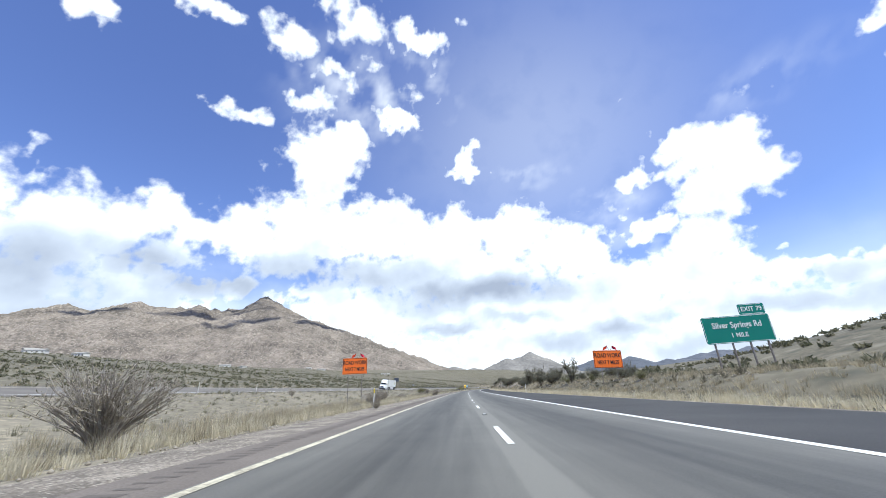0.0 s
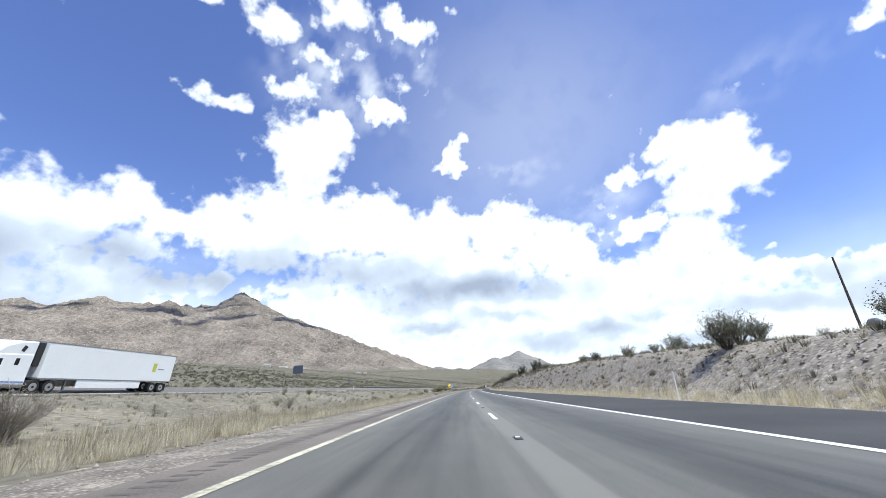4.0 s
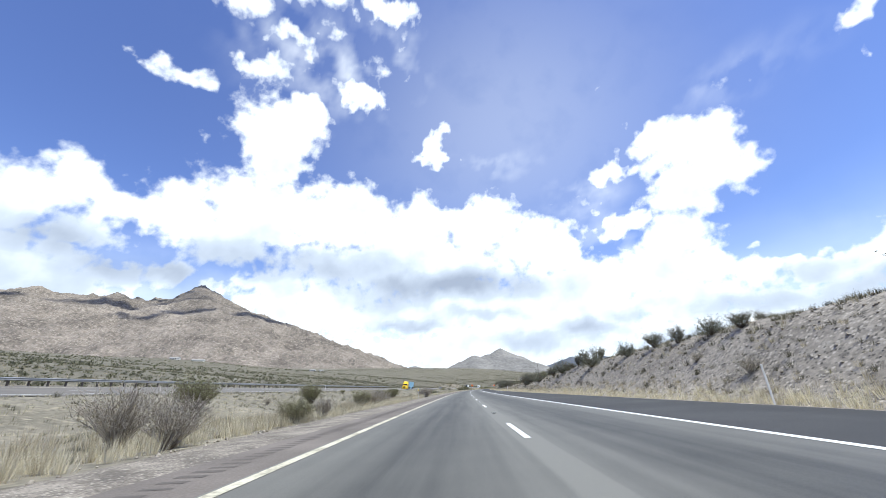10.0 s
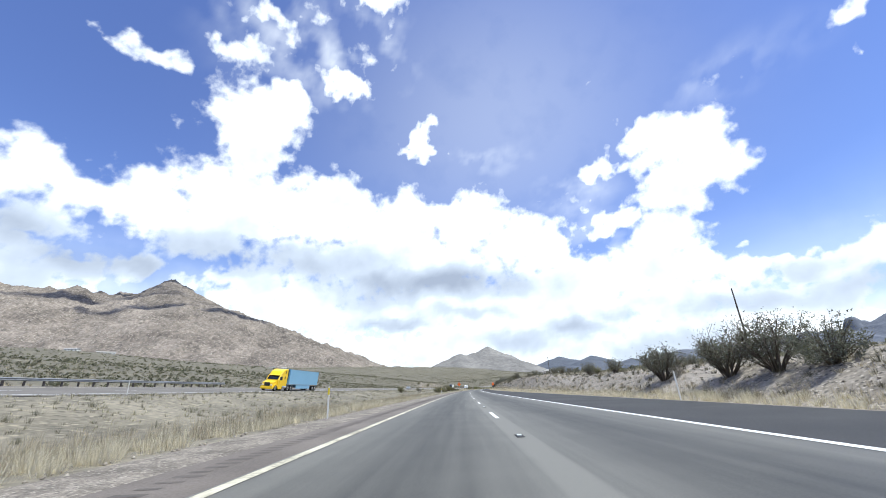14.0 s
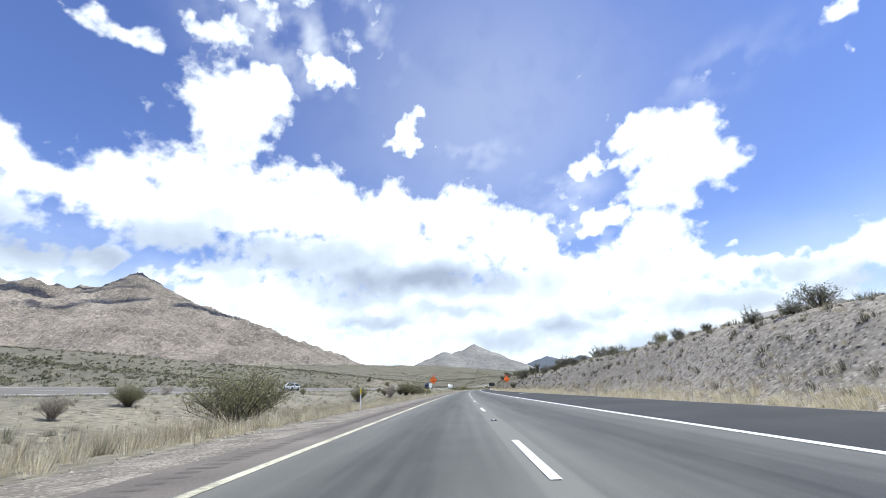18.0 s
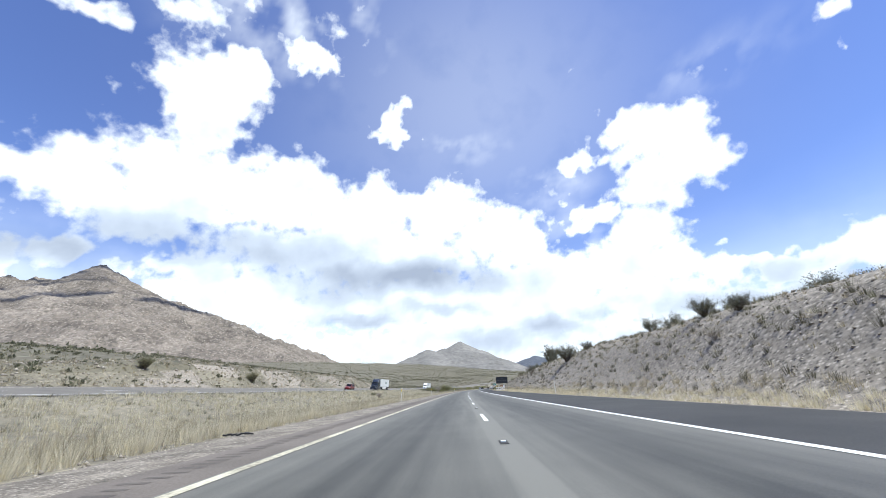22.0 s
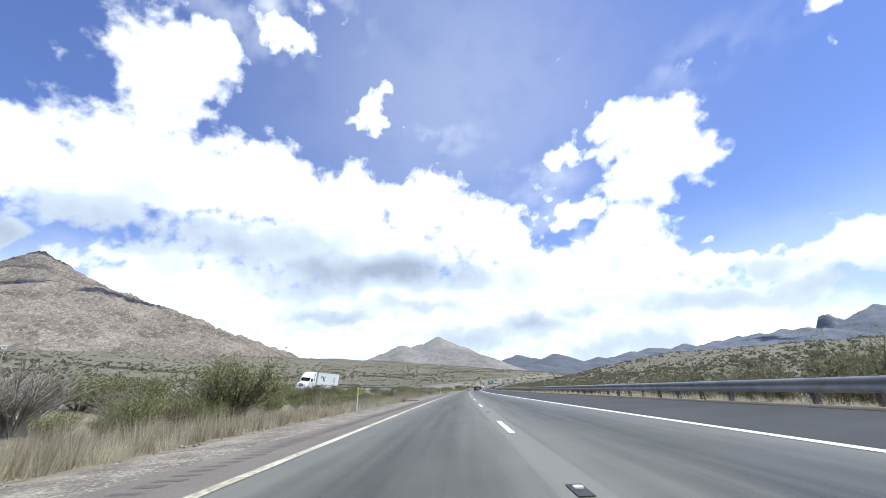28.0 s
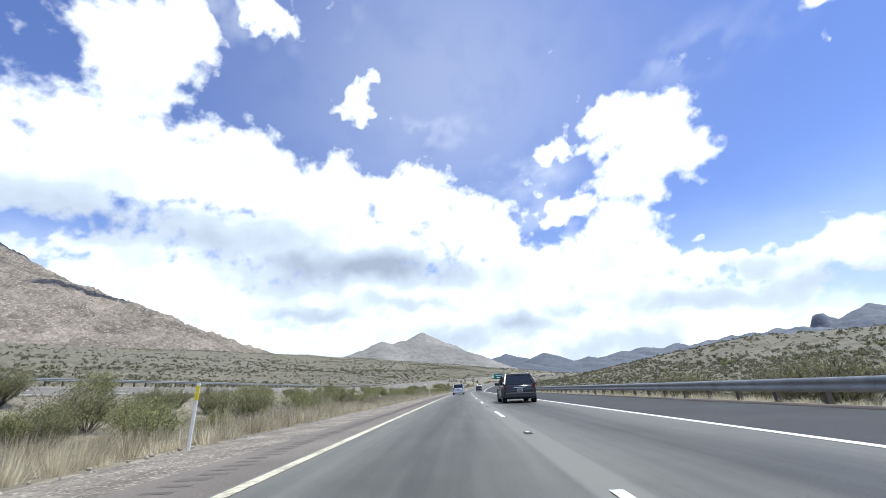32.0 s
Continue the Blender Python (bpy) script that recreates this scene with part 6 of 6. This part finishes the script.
def loft(bm, rings):
    made = [[bm.verts.new(p) for p in ring] for ring in rings]
    n = len(made[0])
    for a, b in zip(made, made[1:]):
        for k in range(n):
            bm.faces.new((a[k], a[(k + 1) % n], b[(k + 1) % n], b[k]))
    bm.faces.new(made[0]), bm.faces.new(made[-1][::-1])
    return bm


def rounded(bm, offset=.05):
    bmesh.ops.recalc_face_normals(bm, faces=bm.faces)
    bmesh.ops.bevel(bm, geom=bm.edges[:], offset=offset, segments=2, affect="EDGES", clamp_overlap=True)
    return bm


def car(name, m, paint, label, long, wide, high, belt, nose, cowl, top_front, top_back, tail, tyre=.35, rails=False, boxy=.86):
    """A car from its side lines; y runs from the tail at 0 to the nose."""
    c = thing(name, m, label, name.replace("_", " ").split()[-1])
    w = wide / 2
    low = .22

    def lower(y, zt, ww, zb=low):
        return [(-ww * .9, y, zb), (-ww, y, zb + .18), (-ww, y, zt - .12), (-ww * .95, y, zt), (ww * .95, y, zt), (ww, y, zt - .12), (ww, y, zb + .18), (ww * .9, y, zb)]

    part("body", rounded(loft(bm_new(), [lower(.0, belt - .12, w * .86, low + .12), lower(.1, belt - .02, w * .95, low + .03), lower(.6, belt, w), lower(long * .45, belt, w), lower(cowl, belt - .02, w),
                                 lower(cowl + (nose - cowl) * .6, belt - .14, w * .97), lower(nose - .15, belt - .26, w * .88), lower(nose, belt - .4, w * .76, low + .1)])), paint, c, smooth=True)

    def upper(y, z, ww):
        return [(-ww, y, belt - .02), (-ww * .93, y, (belt + z) / 2), (-ww * boxy, y, z), (ww * boxy, y, z), (ww * .93, y, (belt + z) / 2), (ww, y, belt - .02)]

    part("glasshouse", rounded(loft(bm_new(), [upper(tail, belt + .03, w * .93), upper(tail + (top_back - tail) * .5, (belt + high) / 2, w * .945), upper(top_back, high - .06, w * .95), upper(top_front, high - .05, w * .95), upper(cowl, belt + .02, w * .94)]), .03), M_GLASS, c, "dark tinted windows")
    ro = part("roof", loft(bm_new(), [[(-w * boxy * .95, y, z - .07), (-w * boxy * .93, y, z - .01), (-w * .6, y, z + .015), (w * .6, y, z + .015), (w * boxy * .93, y, z - .01), (w * boxy * .95, y, z - .07)] for y, z in ((top_back - .06, high - .03), (top_back + .5, high), (top_front - .4, high), (top_front + .05, high - .04))]), paint, c)
    for x in (-1, 1):
        for (ya, za), (yb, zb) in (((tail - .02, belt), (top_back, high - .05)), ((cowl, belt), (top_front, high - .05))):
            part("pillar", rod(bm_new(), (x * w * .9, ya, za), (x * w * boxy * .93, yb, zb), .09, .07), paint, c)
        for y in (top_back + (top_front - top_back) * .33, top_back + (top_front - top_back) * .72):
            part("pillar", box(bm_new(), (x * w * .9, y, (belt + high) / 2 - .03), (.05, .07, high - belt - .04), (0, x * -9, 0)), M_BLACK, c)
        dr = part("door_seam", box(bm_new(), (x * (w + .002), long * .52, belt - .35), (.008, .02, .55)), M_BLACK, c)
        part("handle", box(bm_new(), (x * (w + .012), long * .45, belt - .16), (.025, .2, .035), bevel=.008), paint, dr)
        part("sill", box(bm_new(), (x * w * .96, long * .5, low + .06), (.06, long * .5, .12)), M_BLACK, c)
        part("tail_lamp", box(bm_new(), (x * w * .82, .1, belt - .16), (.2, .2, .2), bevel=.03), M_LAMP_RED, c, "red tail lamp")
        part("mirror", box(bm_new(), (x * (w + .1), cowl - .35, belt + .08), (.2, .12, .15), bevel=.03), paint, c)
        part("headlamp", box(bm_new(), (x * w * .72, nose - .16, belt - .38), (.34, .2, .16), bevel=.04), M_LAMP_CLEAR, c, "clear headlamp")
        for y in (long * .19, long * .81):
            wheel(c, x * (w - .12), y, tyre, .23)
            arch = bm_new()
            bmesh.ops.create_cone(arch, cap_ends=True, segments=20, radius1=tyre + .06, radius2=tyre + .06, depth=.06, matrix=Matrix.Translation((x * (w - .015), y, tyre)) @ Matrix.Rotation(radians(90), 4, "Y"))
            part("wheel_arch", arch, M_BLACK, c)
        if rails:
            part("roof_rail", rod(bm_new(), (x * w * .78, top_back + .2, high + .05), (x * w * .78, top_front - .2, high + .05), .02), M_CHROME, ro)
    part("rear_bumper", box(bm_new(), (0, .0, low + .2), (wide * .9, .2, .28), bevel=.05), M_BLACK if rails else paint, c, "rear bumper")
    pl = part("number_plate", box(bm_new(), (0, -.0 - .012, belt - .3), (.31, .012, .16)), M_PLATE, c, "pale number plate")
    part("text_bar", box(bm_new(), (0, -.021, belt - .3), (.17, .006, .045)), M_SIGN_BLACK, pl, "plain bar in place of characters")
    part("tailgate_trim", box(bm_new(), (0, -.005, belt - .16), (.7, .03, .05), bevel=.01), M_CHROME if rails else paint, c)
    part("rear_wiper", rod(bm_new(), (0, tail + .0, belt + .1), (.3, tail + .1, belt + .22), .01), M_BLACK, c)
    part("underbody", box(bm_new(), (0, long * .5, low + .06), (wide * .7, long * .8, .16)), M_BLACK, c, "dark underside")
    part("exhaust", rod(bm_new(), (w * .55, -.05, low - .02), (w * .55, .4, low - .02), .035), M_RIM, c)
    return c


car("dark_suv", spot(1126.5, 1.95, 0), M_DARK_CAR, "black sport utility car with roof rails driving ahead", 4.7, 1.9, 1.58, .98, 4.7, 3.45, 2.6, .6, .12, .37, True, .78)
car("silver_minivan", spot(1175.0, -2.35, 0), M_SILVER_CAR, "silver minivan with dark rear window", 5.1, 1.98, 1.76, 1.12, 5.1, 4.2, 3.2, .42, .1, .34, False, .88)
car("black_car", spot(1240.0, 1.7, float(climb(1240))), M_DARK_CAR, "small black car far ahead", 4.5, 1.8, 1.5, .95, 4.5, 3.2, 2.4, .9, .3)
car("white_car", spot(1290.0, -1.7, float(climb(1290))), M_WHITE_CAR, "small white car far ahead at the bend", 4.5, 1.8, 1.5, .95, 4.5, 3.2, 2.4, .9, .3)
car("silver_sedan", spot(721.0, -36.6, opp_z(-36.6) + .012, 180) @ pose(0, 0, 0, 0, -6.6, 0), M_SILVER_CAR, "silver saloon car on the opposite carriageway", 4.8, 1.82, 1.45, .92, 4.8, 3.35, 2.55, 1.1, .45)
car("red_suv", spot(900.5, -36.6, opp_z(-36.6) + .012, 180) @ pose(0, 0, 0, 0, -6.6, 0), M_RED_CAR, "dark red sport utility car on the opposite carriageway", 4.7, 1.9, 1.75, 1.05, 4.7, 3.4, 2.7, .5, .2, .37, True)


# ---- poles, houses and litter ----
def utility_pole(s, d, tall, arm=True):
    g = float(ground_z(s, d))
    ob = thing("utility_pole", spot(s, d, g), "thin dark wooden utility pole", "utility pole", group="utility poles")
    part("pole", rod(bm_new(), (0, 0, -.3), (0, 0, tall), .11, .07, 10), M_WOOD, ob)
    if arm:
        ca = part("crossarm", box(bm_new(), (0, 0, tall - .6), (1.8, .1, .12)), M_WOOD, ob)
        for x in (-.8, -.3, .3, .8):
            part("insulator", rod(bm_new(), (x, 0, tall - .54), (x, 0, tall - .4), .04, .03), M_LAMP_CLEAR, ca)


for s, d, tall, arm in ((83.8, 30, 4.8, False), (173.6, 31, 7.0, False), (538.5, 30, 8.5, False), (633.9, 27, 6.5, False)):
    utility_pole(s, d, tall, arm)


def house(s, d, w, deep, h, turn, label, roof=M_HOUSE_ROOF, lift=0.0):
    g = float(ground_z(s, d)) + lift
    x, y = world_of(np.array([s]), np.array([float(d)]))
    ho = thing("house", pose(float(x[0]), float(y[0]), g - .3, 0, 0, turn), label, "house", group="houses")
    part("wall", box(bm_new(), (0, 0, h / 2), (w, deep, h), bevel=.03), M_HOUSE_WALL, ho, "pale plaster walls")
    part("roof", slab(bm_new(), [(-deep / 2 - .4, h), (0, h + deep * .2), (deep / 2 + .4, h), (deep / 2 + .4, h - .15), (-deep / 2 - .4, h - .15)], -w / 2 - .4, w / 2 + .4), roof, ho, "low pitched roof")
    for k in range(max(2, int(w / 3.5))):
        px = -w / 2 + (k + .6) * w / max(2, int(w / 3.5))
        for side in (-1, 1):
            wi = part("window", box(bm_new(), (px, side * (deep / 2 + .02), h * .55), (1.1, .06, 1.0), bevel=.01), M_GLASS, ho, "dark window pane")
            part("window_frame", box(bm_new(), (px, side * (deep / 2 + .03), h * .55 - .55), (1.3, .1, .08)), M_SIGN_WHITE, wi)
    part("door", box(bm_new(), (w * .12, -deep / 2 - .02, 1.05), (.95, .06, 2.05), bevel=.01), M_WOOD, ho)


house(580, 60, 18, 8, 2.8, 70, "long low grey building behind bushes on the bank", lift=-.9)
house(680, 36, 7, 5, 2.8, 100, "small dark building on top of the bank", lift=.3)
for s, d, w, turn in ((330, -430, 16, 20), (350, -470, 12, 60), (375, -440, 14, 0), (620, -480, 18, 30), (650, -470, 12, 80), (905, -520, 14, 10), (930, -500, 20, 40), (1250, -520, 15, 0), (1290, -540, 12, 30)):
    house(s, d, w, 8, 3.4, turn, "small pale house far off on the scrub plain", M_HOUSE_ROOF)


def scrap(s, d, w, turn, label="torn black strip of tyre tread on the verge"):
    g = max(float(ground_z(s, d)), -.09)
    ob = thing("tyre_scrap", spot(s, d, g + .05, turn), label, "litter", group="tyre scraps")
    bm = bm_new()
    for i in range(7):
        box(bm, (-w / 2 + w * i / 6, .02 * math.sin(i * 2.1), .03 + .03 * abs(math.sin(i * .9 + w))), (w / 6 * 1.15, .15 + .03 * math.sin(i * 1.7), .035), (6 * math.sin(i * 3), 9 * math.cos(i * .9 + w), 5 * math.sin(i)))
    part("tread", bm, M_TYRE, ob)


for s, d, w, turn in ((717.7, -6.6, .8, 10), (786, -6.5, .6, 30), (437.6, -7.0, .9, 70), (1014.2, -6.0, 1.0, 20), (1081.4, -6.6, .9, -10), (300, -6.4, .5, 40), (133, -6.2, .3, 0)):
    scrap(s, d, w, turn)
bag = thing("litter_bag", spot(769.9, -8.2, -.12, 15), "crumpled white plastic bag in the grass", "litter")
bm = bm_new()
bmesh.ops.create_icosphere(bm, subdivisions=3, radius=.28)
for v in bm.verts:
    v.co = Vector((v.co.x * 1.3, v.co.y, max(v.co.z * .6 + .12, .0))) * (1 + .25 * noise.noise(v.co * 7))
part("sheet", bm, M_SIGN_WHITE, bag)


def torn_strip(s0, d0, s1, d1, wide):
    """A long pale strip of torn plastic lying across the shoulder."""
    long = math.hypot(s1 - s0, d1 - d0)
    turn = math.degrees(math.atan2(s1 - s0, d1 - d0))
    ob = thing("plastic_strip", spot((s0 + s1) / 2, (d0 + d1) / 2, .0, turn), "torn crumpled white plastic strip lying on the dark shoulder", "litter", group="torn plastic strips")
    bm = bm_new()
    n = 10
    for i in range(n):
        x = -long / 2 + long * (i + .5) / n
        w = wide * (1 - .6 * i / n) * (1 + .25 * math.sin(i * 2.3))
        box(bm, (x, .03 * math.sin(i * 1.3), .02 + .012 * math.sin(i * 2)), (long / n * 1.1, w, .018), (8 * math.sin(i * 1.9), 6 * math.cos(i * 1.4), 8 * math.cos(i * 1.3)))
    part("strip", bm, M_SIGN_WHITE, ob)


torn_strip(435.6, 4.85, 436.8, 6.5, .2)
torn_strip(757.5, 6.6, 759.0, 7.9, .1)
torn_strip(690.1, 6.3, 691.6, 7.8, .1)
